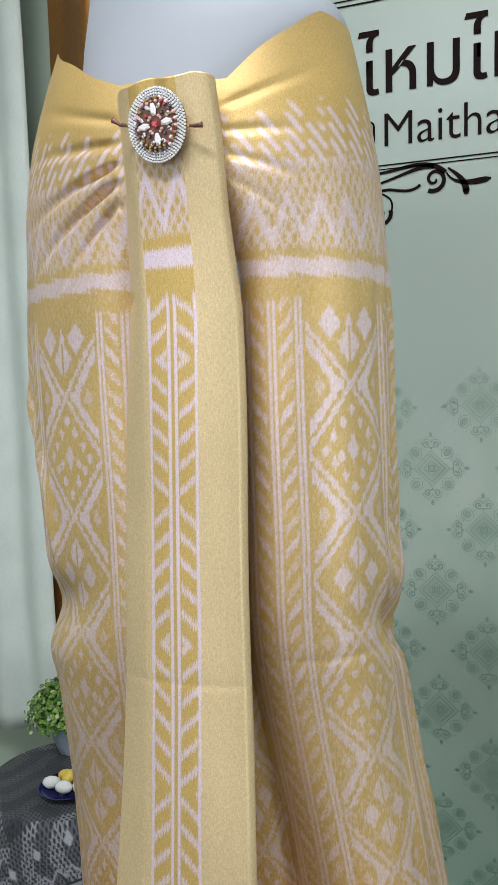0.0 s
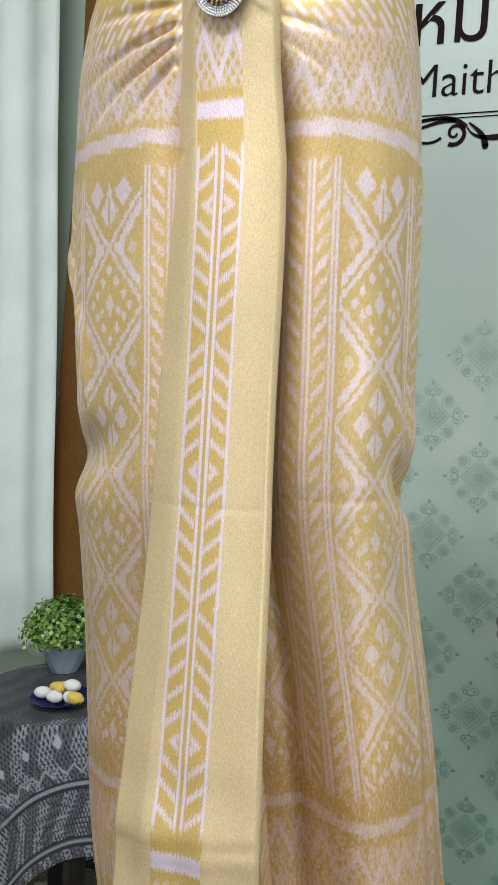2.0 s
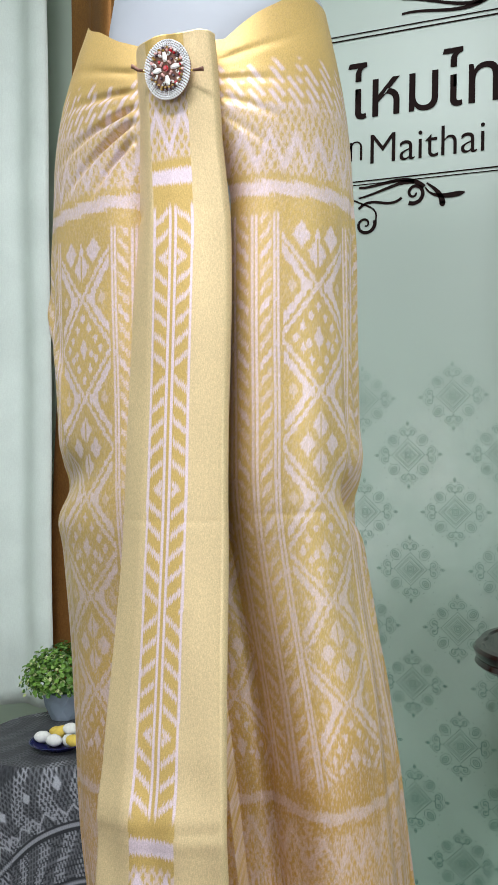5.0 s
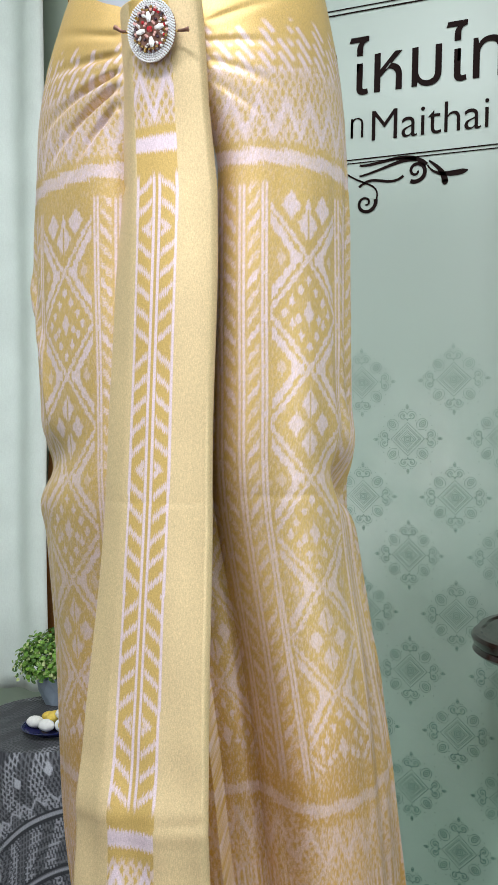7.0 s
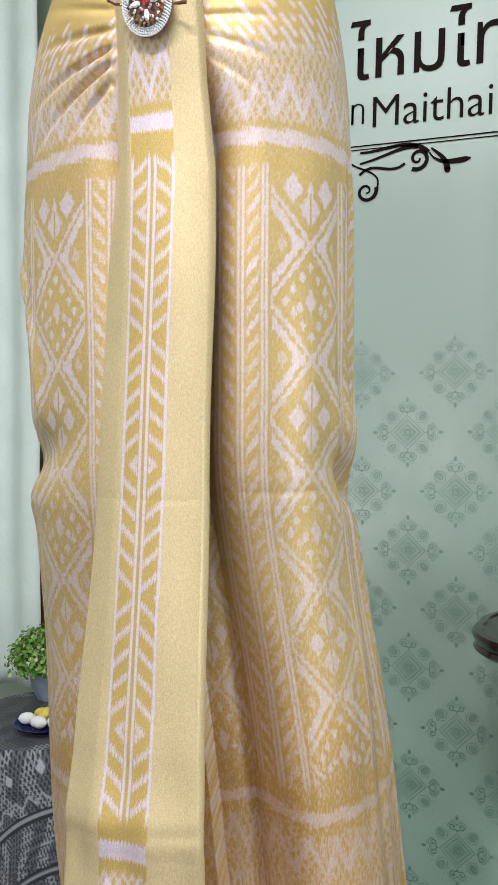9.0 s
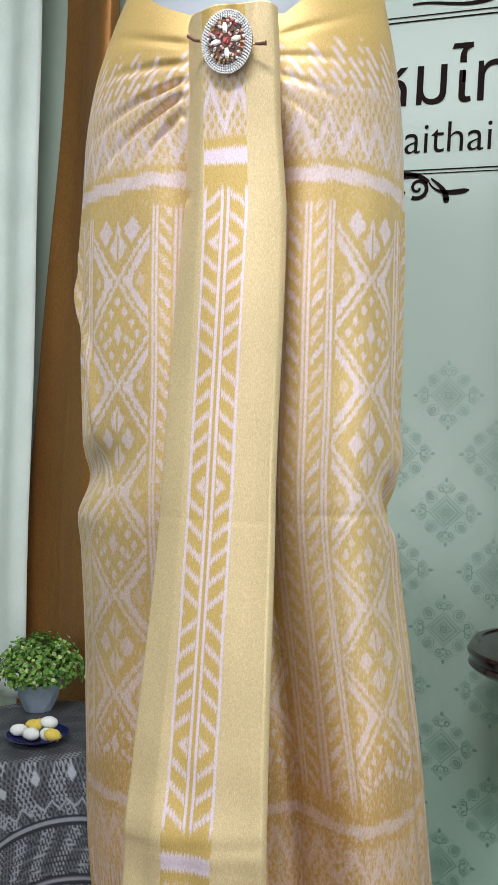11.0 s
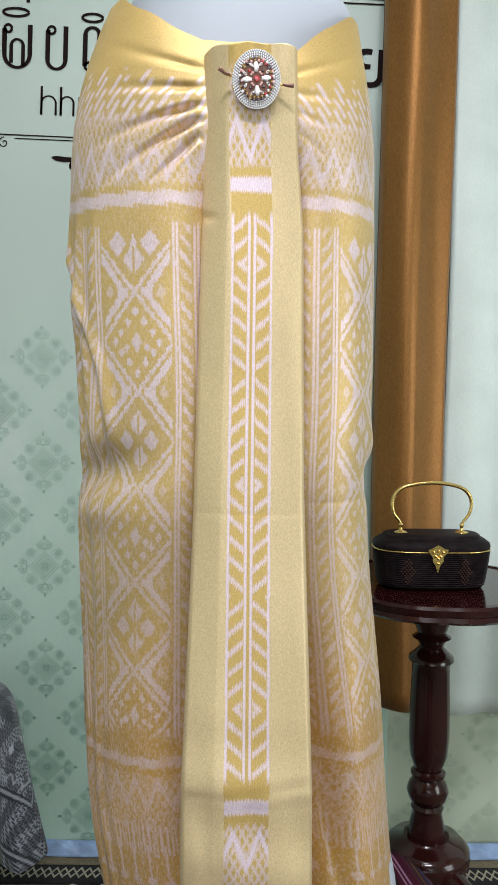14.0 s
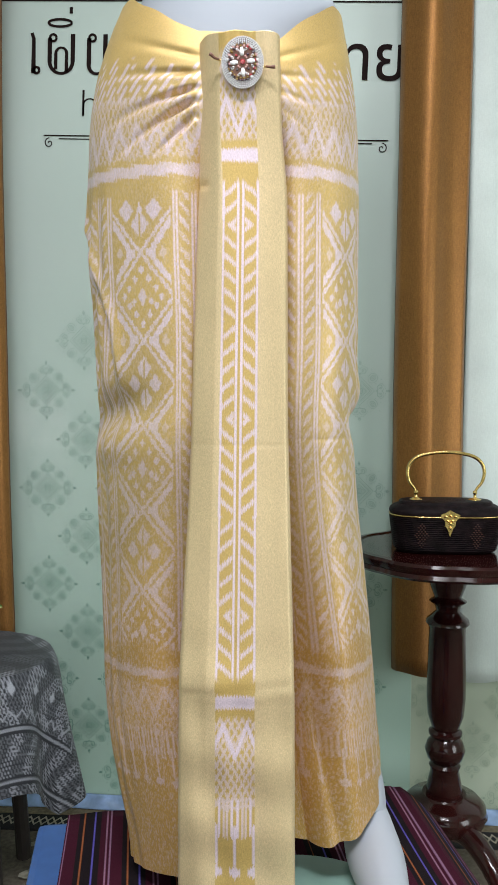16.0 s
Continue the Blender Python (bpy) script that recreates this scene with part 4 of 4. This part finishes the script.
def build_panel():
    """Front pleat: a box fold hanging before the skirt, wider towards the hem, with sides that run back."""
    k = np.linspace(1, 0.04, 24)
    u = np.concatenate([-1 - k, np.linspace(-1, 1, 150), 1 + k[::-1]])
    z = np.linspace(0.465, 1.564, 860)
    U0, Z = np.meshgrid(u, z)
    U, K = np.clip(U0, -1, 1), np.clip(np.abs(U0) - 1, 0, 1)
    xl = prof(Z, [(0.47, -0.066), (0.79, -0.066), (1.10, -0.056), (1.40, -0.050), (1.572, -0.049)])
    xr = prof(Z, [(0.47, 0.073), (0.79, 0.070), (1.10, 0.060), (1.38, 0.057), (1.46, 0.050), (1.572, 0.047)])
    X = (xl + xr) / 2 + (xr - xl) / 2 * U
    yf = soft(Z, PLEAT)
    curve = 0.010 * np.abs(U) ** 2.5 + 0.006 * np.clip((np.abs(U) - 0.93) / 0.07, 0, 1) ** 2
    wob = 0.0025 * np.sin(Z * 9 + U * 1.2) + 0.0015 * np.sin(Z * 23 + U * 3) * np.abs(U)
    crease = 0.0004 * np.exp(-((Z - 1.082) / 0.0035) ** 2) + 0.0010 * np.exp(-((Z - 0.797 - 0.006 * U) / 0.007) ** 2) - 0.0022 * sstep(0.86, 0.80, Z) * sstep(0.78, 0.80, Z)
    crease += 0.003 * np.exp(-((Z - 1.385 + 0.010 * U) / 0.006) ** 2) * sstep(-0.6, -0.9, U)
    gather = 0.0015 * np.sin(U * 11 + 1) * sstep(1.50, 1.57, Z)
    turned = 0.016 * np.clip((-0.42 - U) / 0.58, 0, 1) ** 1.4 * sstep(1.28, 1.42, Z) + 0.005 * np.clip((-0.5 - U) / 0.5, 0, 1)
    wob = wob + 0.0028 * np.sin(Z * 47 + U * 5) * np.sin(Z * 29 - U * 4 + 2) * sstep(0.95, 0.72, Z)
    Y = yf + curve + wob + crease + gather + turned
    gap = np.clip(soft(Z, FRONT) + 0.022 - Y, 0.004, 1)
    X = X - np.sign(U0) * K * (0.006 + 0.50 * gap)
    Y = Y + K * gap
    Zt = Z + 0.0015 * np.cos(U * 9) * sstep(1.54, 1.564, Z)
    strip = X - (xl + xr) / 2
    C = panel_colour(strip, Z, xr - xl)
    C[K > 0] = np.array(GOLD) * 0.97
    return np.stack([X, Y, Zt], -1), C


P, C = build_panel()
grid("front_pleat", P, M_SILK, skirt, C, label="flat front pleat with a chevron strip and plain borders", thick=0.002)

# ---- brooch ----
brooch = thing("brooch", "oval jewelled brooch with clear rim stones pinned on the skirt pleat", "brooch", (0.0, -0.112, 1.528))
brooch.matrix_world = pose(0.006, -0.1180, 1.526, 7, 0, 3)


def stone(r, h, n=8):
    bm = lathe([(r * 0.95, 0), (r, h * 0.25), (r * 0.6, h)], n)
    bmesh.ops.rotate(bm, verts=bm.verts, matrix=Matrix.Rotation(radians(90), 3, "X"))
    return bm


def face(bm):
    bmesh.ops.rotate(bm, verts=bm.verts, matrix=Matrix.Rotation(radians(90), 3, "X"))
    return bm


BWID, BHGT = 0.0245, 0.0285
bm = face(lathe([(0.94, -0.003), (1.0, -0.001), (0.98, 0.001), (0.72, 0.0012), (0.68, 0.003)], 48))
bmesh.ops.scale(bm, verts=bm.verts, vec=(BWID, 1, BHGT))
smooth(part("back_setting", bm, M_SETTING, brooch, "dark metal setting"), 40)
shared = {}


def stud(name, kind, x, z, y, r, h, material, n=8, stretch=None, turn=0):
    if kind not in shared:
        shared[kind] = part(name, stone(r, h, n), material, brooch)
        ob = shared[kind]
    else:
        ob = new(name, shared[kind].data)
        ob.parent = brooch
    ob.matrix_basis = Matrix.Translation((x, y, z)) @ Matrix.Rotation(turn, 4, "Y") @ Matrix.Diagonal((*(stretch or (1, 1, 1)), 1))


for ring, (k, n) in enumerate(((0.975, 66), (0.90, 62), (0.825, 56), (0.75, 50))):
    for i in range(n):
        a = 2 * math.pi * (i + 0.5 * ring) / n
        stud("rim_stone", "rim", BWID * k * math.cos(a), BHGT * k * math.sin(a), -0.0012, 0.00118, 0.0018, M_CRYSTAL, 6)
stud("centre_stone", "centre", 0, 0, -0.0048, 0.0031, 0.003, M_RUBY, 10)
for i in range(4):
    a = math.pi / 2 * i + 0.08
    stud("petal_stone", "petal", 0.0098 * math.cos(a), 0.0113 * math.sin(a), -0.0045, 0.0029, 0.0016, M_WHITE_STONE, 6, (1, 1, 1.9), math.pi / 2 - a)
    for f in (-1, 1):
        b = a + f * 0.40
        stud("side_stone", "side", 0.0125 * math.cos(b), 0.0145 * math.sin(b), -0.0042, 0.0016, 0.0014, M_WHITE_STONE, 6, (1, 1, 1.7), math.pi / 2 - b - f * 0.5)
        b = a + f * 0.62
        stud("small_stone", "small", 0.0062 * math.cos(b), 0.0072 * math.sin(b), -0.0043, 0.0014, 0.0018, M_ROSE, 6)
pick = random.Random(9)
for r, n in ((0.0095, 4), (0.0125, 8), (0.0152, 24), (0.0172, 24)):
    for i in range(n):
        a = 2 * math.pi * (i + 0.5) / n + (0.08 if n <= 8 else 0)
        kind, m = pick.choice((("amber", M_AMBER), ("amber", M_AMBER), ("plum", M_PLUM), ("plum", M_PLUM), ("ruby", M_RUBY), ("rose", M_ROSE), ("clear", M_WHITE_STONE)))
        stud(kind + "_stone", kind, r * math.cos(a), r * 1.16 * math.sin(a), -0.0038, 0.00165, 0.0018, m, 7)
part("pin_bar", tube([(-0.031, 0.0, 0.004), (0, 0.003, 0), (0.031, 0.0, -0.005)], 0.0011), M_GOLDM, brooch, "thin metal pin")
for s in (-1, 1):
    smooth(part("pin_end", tube([(s * 0.027, 0.0, -s * 0.004), (s * 0.032, -0.001, -s * 0.005), (s * 0.036, -0.002, -s * 0.0052 + (0.003 if s < 0 else 0)), (s * 0.038, -0.002, -s * 0.0052 + (0.004 if s < 0 else 0))], lambda f: 0.0012 + 0.0012 * f, 8), M_SETTING, brooch))

# ---- small lacquered table ----
TX, TY = 0.405, 0.76
table = thing("pedestal_table", "dark red lacquered wooden pedestal table with a scalloped round top", "table", (TX, TY, 0))
bm = bmesh.new()
n = 96
rings = []
for rad, z in ((0.17, 0.752), (0.192, 0.754), (0.198, 0.760), (0.194, 0.768), (0.198, 0.776), (0.200, 0.784), (0.196, 0.790), (0.185, 0.791), (0.182, 0.788), (0.0, 0.788)):
    ring = []
    for i in range(n):
        a = 2 * math.pi * i / n
        k = 1 + 0.045 * (abs(math.sin(4 * a + 0.35)) ** 0.5 - 0.6)
        ring.append(bm.verts.new((max(rad, 0.001) * 1.11 * k * math.cos(a), max(rad, 0.001) * 1.11 * k * math.sin(a), z)))
    rings.append(ring)
for a, b in zip(rings, rings[1:]):
    for i in range(n):
        bm.faces.new((a[i], a[(i + 1) % n], b[(i + 1) % n], b[i]))
bm.faces.new(rings[0][::-1])
smooth(part("tabletop", bm, M_WOOD, table), 35)
col = [(0.085, 0.752), (0.075, 0.742), (0.045, 0.735), (0.040, 0.70), (0.030, 0.672), (0.042, 0.664), (0.030, 0.655), (0.026, 0.642), (0.036, 0.632), (0.047, 0.622), (0.049, 0.614), (0.041, 0.604), (0.041, 0.58), (0.0435, 0.50), (0.044, 0.44), (0.041, 0.40),
       (0.034, 0.378), (0.030, 0.366), (0.038, 0.360), (0.038, 0.354), (0.030, 0.348), (0.040, 0.336), (0.046, 0.318), (0.040, 0.298), (0.030, 0.288), (0.036, 0.280), (0.032, 0.270), (0.036, 0.25), (0.042, 0.222), (0.040, 0.212)]
smooth(part("column", lathe(col[::-1], 40), M_WOOD, table), 50)
smooth(part("foot_disc", lathe([(0.07, 0.142), (0.09, 0.15), (0.096, 0.17), (0.094, 0.188), (0.08, 0.202), (0.055, 0.208), (0.05, 0.214)], 48), M_WOOD, table), 40)
for q in range(3):
    a = radians(-62 + 120 * q)
    pts = [(0.05 + 0.19 * f, 0.15 + 0.035 * math.sin(f * 2.4) - 0.128 * f ** 1.5) for f in [i / 10 for i in range(11)]]
    smooth(part("leg", tube([(r * math.cos(a), r * math.sin(a), z) for r, z in pts], lambda f: 0.028 - 0.008 * f, 12), M_WOOD, table), 60)

# ---- woven bag ----
bag = thing("woven_handbag", "small dark woven vine handbag with gilt clasp and arched handle", "handbag", (0.388, 0.72, 0.789))


def oval(levels, n=64):
    bm = bmesh.new()
    rings = []
    for a, b, z in levels:
        ring = []
        for i in range(n):
            t = 2 * math.pi * i / n
            c, s = math.cos(t), math.sin(t)
            ring.append(bm.verts.new((a * math.copysign(abs(c) ** 0.62, c), b * math.copysign(abs(s) ** 0.75, s), z)))
        rings.append(ring)
    for p, q in zip(rings, rings[1:]):
        for i in range(n):
            bm.faces.new((p[i], p[(i + 1) % n], q[(i + 1) % n], q[i]))
    bm.faces.new(rings[0][::-1])
    bm.faces.new(rings[-1])
    return bm


levels = [(0.100, 0.045, 0.0), (0.108, 0.052, 0.003)]
for i in range(17):
    z = 0.006 + 0.0043 * i
    w = 0.111 + 0.010 * (i / 16) ** 0.7
    levels += [(w - 0.0012, w - 0.057, z), (w + 0.0006, w - 0.0552, z + 0.0018), (w - 0.0012, w - 0.057, z + 0.0038)]
smooth(part("basket_body", oval(levels), M_BAG, bag, "dark woven vine body with fine ribs"), 60)
smooth(part("lid", oval([(0.1205, 0.0635, 0.0835), (0.122, 0.065, 0.088), (0.120, 0.063, 0.095), (0.110, 0.055, 0.102), (0.102, 0.048, 0.1045), (0.100, 0.0465, 0.110), (0.097, 0.044, 0.1115), (0.08, 0.032, 0.1125)]), M_BAG, bag, "domed dark velvet lid"), 40)
smooth(part("metal_trim", oval([(0.1215, 0.0645, 0.0800), (0.1228, 0.0658, 0.0812), (0.1228, 0.0658, 0.0826), (0.1215, 0.0645, 0.0836)]), M_GOLDM, bag, "thin gilt rim"))
bm = bmesh.new()
outline = [(-0.021, 0.010), (-0.012, 0.013), (-0.005, 0.017), (0, 0.020), (0.005, 0.017), (0.012, 0.013), (0.021, 0.010), (0.017, 0.002), (0.011, -0.004), (0.011, -0.014), (0.005, -0.022), (0.001, -0.036), (-0.001, -0.036), (-0.005, -0.022), (-0.011, -0.014), (-0.011, -0.004), (-0.017, 0.002)]
f = bm.faces.new([bm.verts.new((x, 0, z)) for x, z in outline])
ex = bmesh.ops.extrude_face_region(bm, geom=[f])
bmesh.ops.translate(bm, verts=[v for v in ex["geom"] if isinstance(v, bmesh.types.BMVert)], vec=(0, -0.004, 0))
bmesh.ops.recalc_face_normals(bm, faces=bm.faces)
for k, (x, z) in enumerate(((0, 0.008), (-0.01, 0.006), (0.01, 0.006), (0, -0.008), (-0.005, -0.003), (0.005, -0.003), (0, -0.018))):
    bmesh.ops.create_uvsphere(bm, u_segments=8, v_segments=6, radius=0.0035, matrix=Matrix.Translation((x, -0.004, z)))
clasp = part("clasp", bm, M_GOLDM, bag, "ornate gilt clasp")
clasp.location = (0, -0.0655, 0.079)
hp = [(-0.064, 0, 0.128), (-0.068, 0, 0.137), (-0.078, 0, 0.15), (-0.083, 0, 0.168), (-0.080, 0, 0.188), (-0.066, 0, 0.204), (-0.04, 0, 0.213), (0, 0, 0.217)]
hp = hp + [(-x, y, z) for x, y, z in hp[-2::-1]]
dense = []
for k in range(len(hp) - 1):
    p0, p1, p2, p3 = (Vector(hp[max(0, min(len(hp) - 1, k + o))]) for o in (-1, 0, 1, 2))
    for f in (0, 0.25, 0.5, 0.75):
        dense.append(0.5 * (2 * p1 + (p2 - p0) * f + (2 * p0 - 5 * p1 + 4 * p2 - p3) * f * f + (3 * p1 - p0 - 3 * p2 + p3) * f ** 3))
hp = dense + [Vector(hp[-1])]
smooth(part("handle", tube(hp, lambda f: 0.0042 - 0.0018 * abs(2 * f - 1) ** 2, 10), M_GOLDM, bag, "arched gilt handle"))
for s in (-1, 1):
    mount = part("handle_mount", lathe([(0.017, 0.111), (0.012, 0.114), (0.004, 0.117), (0.003, 0.124), (0.005, 0.126), (0.004, 0.132)], 12), M_GOLDM, bag)
    mount.location = (s * 0.064, 0, 0)
    smooth(mount)

for s in (-1, 1):
    bm = bmesh.new()
    for i in range(-5, 6):
        for j in range(-6, 7):
            if abs(i) / 5.5 + abs(j) / 6.5 <= 1.0 and (i + j) % 2 == 0:
                x, z = s * 0.058 + i * 0.0034, 0.042 + j * 0.0043
                w = 0.111 + 0.010 * max(0.02, min(1, (z - 0.006) / 0.069)) ** 0.7
                y = -(w - 0.0548) * (1 - min(0.999, abs(x) / (w + 0.0006)) ** (2 / 0.62)) ** (0.75 / 2) - 0.0008
                bmesh.ops.create_cube(bm, size=1, matrix=Matrix.Translation((x, y, z)) @ Matrix.Diagonal((0.0030, 0.0012, 0.0024, 1)))
    part("woven_lozenge", bm, M_VINE, bag, "reddish brown woven lozenge")

# ---- draped stool with plant and dish ----
SX, SY, SR, SZ = -0.692, 0.690, 0.190, 0.530
stool = thing("round_stool", "dark round wooden stool hidden under a grey cloth", "stool", (SX, SY, 0))
part("seat", lathe([(SR - 0.012, SZ - 0.04), (SR - 0.006, SZ - 0.03), (SR - 0.006, SZ - 0.008)], 40), M_DARK, stool)
for q in range(4):
    a = radians(45 + 90 * q)
    part("leg", tube([(0.10 * math.cos(a), 0.10 * math.sin(a), SZ - 0.03), (0.13 * math.cos(a), 0.13 * math.sin(a), 0.0)], 0.018, 10), M_DARK, stool)


def grey_pattern(x, y):
    v = np.maximum(np.abs(x), np.abs(y)) - 0.026
    s = np.where(np.abs(x) > np.abs(y), y, x)
    m = 0.75 * sstep(0.42, 0.2, lattice(s, v, 0.0095, 0.019)) * (0.35 + 0.65 * sstep(-0.2, 0.3, np.sin(s * 88 + 2 * np.sin(v * 40))))
    m = np.where(v < 0.13, 0.25 * m, m)
    zig = np.abs((s / 0.034) % 1 - 0.5) * 0.034
    m = np.maximum(m, 0.85 * sstep(0.004, 0.002, np.abs(v - 0.222 - zig)))
    for c in (0.262, 0.372):
        m = np.where(np.abs(v - c) < 0.010, 0, m)
        m = np.maximum(m, 0.7 * sstep(0.0042, 0.0028, np.abs(v - c)))
    m = np.maximum(m, lozenge((s + 0.5) % 0.07 - 0.035, v - 0.178, 0.010, 0.014))
    return m


def drape():
    ph = np.linspace(0, 2 * np.pi, 480, endpoint=False)
    t = np.linspace(0, 1, 170)
    PH, T = np.meshgrid(ph, t)
    turn = radians(-48)
    c, s = np.cos(PH - turn), np.sin(PH - turn)
    R = np.minimum(0.43 / np.maximum(np.abs(c), np.abs(s)), 0.53)
    rho = T * R
    drop = np.clip(rho - SR, 0, 1)
    wave = np.sin(PH * 7 + 0.7) * 0.6 + np.sin(PH * 11 + 2.1) * 0.4
    out = SR + 0.012 * (1 - np.exp(-drop / 0.012)) + drop * (0.13 + 0.10 * wave)
    r = np.where(rho < SR, rho, out)
    z = np.where(rho < SR, SZ, SZ - 0.010 * (1 - np.exp(-drop / 0.01)) - drop * (0.955 - 0.04 * wave)) + 0.0012 * np.sin(PH * 5) * (rho < SR) * (rho / SR)
    P = np.stack([SX + r * np.cos(PH), SY + r * np.sin(PH), z], -1)
    m = grey_pattern(rho * c, rho * s)[..., None]
    return P, np.array((0.026, 0.028, 0.035)) * (1 - m) + np.array((0.40, 0.41, 0.465)) * m


P, C = drape()
tagged(grid("tablecloth", P, M_GREYSILK, None, C, wrap=True, thick=0.002), "dark grey ikat cloth with white motifs draped over a stool", "tablecloth")

plant = thing("potted_plant", "small leafy plant in a faceted grey pot on grey cloth", "plant", (-0.768, 0.792, SZ + 0.002))
bm = bmesh.new()
n, rings = 9, []
for k, (r, z) in enumerate(((0.032, 0.0), (0.045, 0.032), (0.053, 0.066), (0.047, 0.066), (0.044, 0.05))):
    rings.append([bm.verts.new((r * math.cos(2 * math.pi * (i + 0.5 * (k % 2)) / n), r * math.sin(2 * math.pi * (i + 0.5 * (k % 2)) / n), z)) for i in range(n)])
for k, (a, b) in enumerate(zip(rings, rings[1:])):
    for i in range(n):
        j = (i + 1) % n
        if k % 2 == 0:
            bm.faces.new((a[i], a[j], b[i])), bm.faces.new((a[j], b[j], b[i]))
        else:
            bm.faces.new((a[i], a[j], b[j])), bm.faces.new((a[i], b[j], b[i]))
bm.faces.new(rings[0][::-1])
bm.faces.new(rings[-1])
part("pot", bm, M_POT, plant, "faceted blue-grey pot")
rnd = random.Random(4)
verts, faces = [], []
for k in range(1500):
    a, h = rnd.uniform(0, 2 * math.pi), rnd.uniform(-0.35, 1)
    rr = rnd.uniform(0.72, 1.04) * (1 + 0.10 * math.sin(3 * a + 1) + 0.07 * math.sin(7 * a + 5 * h))
    q = math.sqrt(max(0, 1 - h * h))
    c = Vector((0.093 * rr * q * math.cos(a), 0.093 * rr * q * math.sin(a), 0.096 + 0.072 * rr * h))
    nrm = (Vector((q * math.cos(a), q * math.sin(a), h + 0.35)) + Vector([rnd.uniform(-0.6, 0.6) for _ in range(3)])).normalized()
    e = nrm.orthogonal().normalized()
    e = Matrix.Rotation(rnd.uniform(0, 6.28), 3, nrm) @ e
    g = nrm.cross(e)
    l, w = rnd.uniform(0.008, 0.0135), rnd.uniform(0.0042, 0.0062)
    i0 = len(verts)
    verts += [c, c + e * l * 0.35 + g * w + nrm * 0.001, c + e * l * 0.8 + g * w * 0.75 + nrm * 0.0015, c + e * l - nrm * 0.001, c + e * l * 0.8 - g * w * 0.75 + nrm * 0.0015, c + e * l * 0.35 - g * w + nrm * 0.001]
    faces += [(i0, i0 + 1, i0 + 2, i0 + 3), (i0, i0 + 3, i0 + 4, i0 + 5)]
me = bpy.data.meshes.new("foliage")
me.from_pydata([tuple(v) for v in verts], [], faces)
me.materials.append(M_LEAF)
fol = new("foliage", me)
fol.parent = plant
bm = bmesh.new()
for k in range(26):
    a, h = rnd.uniform(0, 6.28), rnd.uniform(-0.2, 0.8)
    q = math.sqrt(1 - h * h)
    tube([(0, 0, 0.05), (0.03 * q * math.cos(a), 0.03 * q * math.sin(a), 0.075), (0.075 * q * math.cos(a), 0.075 * q * math.sin(a), 0.085 + 0.06 * h)], 0.0012, 5, bm)
part("stems", bm, M_LEAF, plant)

dish = smooth(part("dish", lathe([(0.035, 0.0), (0.038, 0.003), (0.055, 0.010), (0.064, 0.016), (0.062, 0.017), (0.05, 0.010), (0.03, 0.006), (0.001, 0.006)], 48), M_NAVY), 60)
DX, DY = -0.660, 0.622
dish.location = (DX, DY, SZ + 0.002)
tagged(dish, "small navy blue glazed dish holding silk cocoons", "dish")
for k, (x, y, z, yaw, tilt, yellow) in enumerate(((-0.036, -0.012, 0.021, 20, 0, 0), (0.0, -0.022, 0.021, 5, 0, 0), (0.030, -0.012, 0.021, -30, 0, 0), (-0.006, 0.010, 0.026, 60, -30, 1), (0.020, 0.012, 0.036, 30, 10, 0), (0.046, -0.016, 0.023, 25, 15, 1), (-0.022, 0.02, 0.022, 10, 0, 1))):
    bm = bmesh.new()
    bmesh.ops.create_uvsphere(bm, u_segments=18, v_segments=12, radius=0.0125)
    for v in bm.verts:
        v.co.x *= 1.45 * (1 - 0.10 * (abs(v.co.x) < 0.004))
        v.co += Vector((noise.noise(v.co * 120 + Vector((k, 0, 0))),) * 3) * 0.0008
    ob = smooth(part("cocoon", bm, M_COC_Y if yellow else M_COC_W))
    ob.matrix_world = pose(DX + x, DY + y, SZ + 0.002 + z, 0, tilt, yaw)
    tagged(ob, "yellow silk cocoon in the navy dish" if yellow else "white silk cocoon in the navy dish", "cocoon", "cocoons in the dish")

# ---- ceiling lamps ----
M_TUBE = bpy.data.materials.new("lamp_diffuser")
M_TUBE.use_nodes = True
eb = M_TUBE.node_tree.nodes["Principled BSDF"]
eb.inputs["Emission Color"].default_value, eb.inputs["Emission Strength"].default_value = (1, 0.98, 0.95, 1), 3.0
for x, y, w, d in ((0.05, -1.30, 0.6, 0.15), (0.0, -0.50, 0.45, 0.125)):
    lamp = thing("ceiling_light", "white ceiling light panel with a glowing diffuser", "ceiling light", (x, y, 0))
    part("housing", box(-w, w, -d, d, CEIL - 0.05, CEIL - 0.001, 0.006), M_CEIL, lamp)
    part("diffuser", box(-w + 0.02, w - 0.02, -d + 0.02, d - 0.02, CEIL - 0.054, CEIL - 0.0505, 0.001), M_TUBE, lamp)
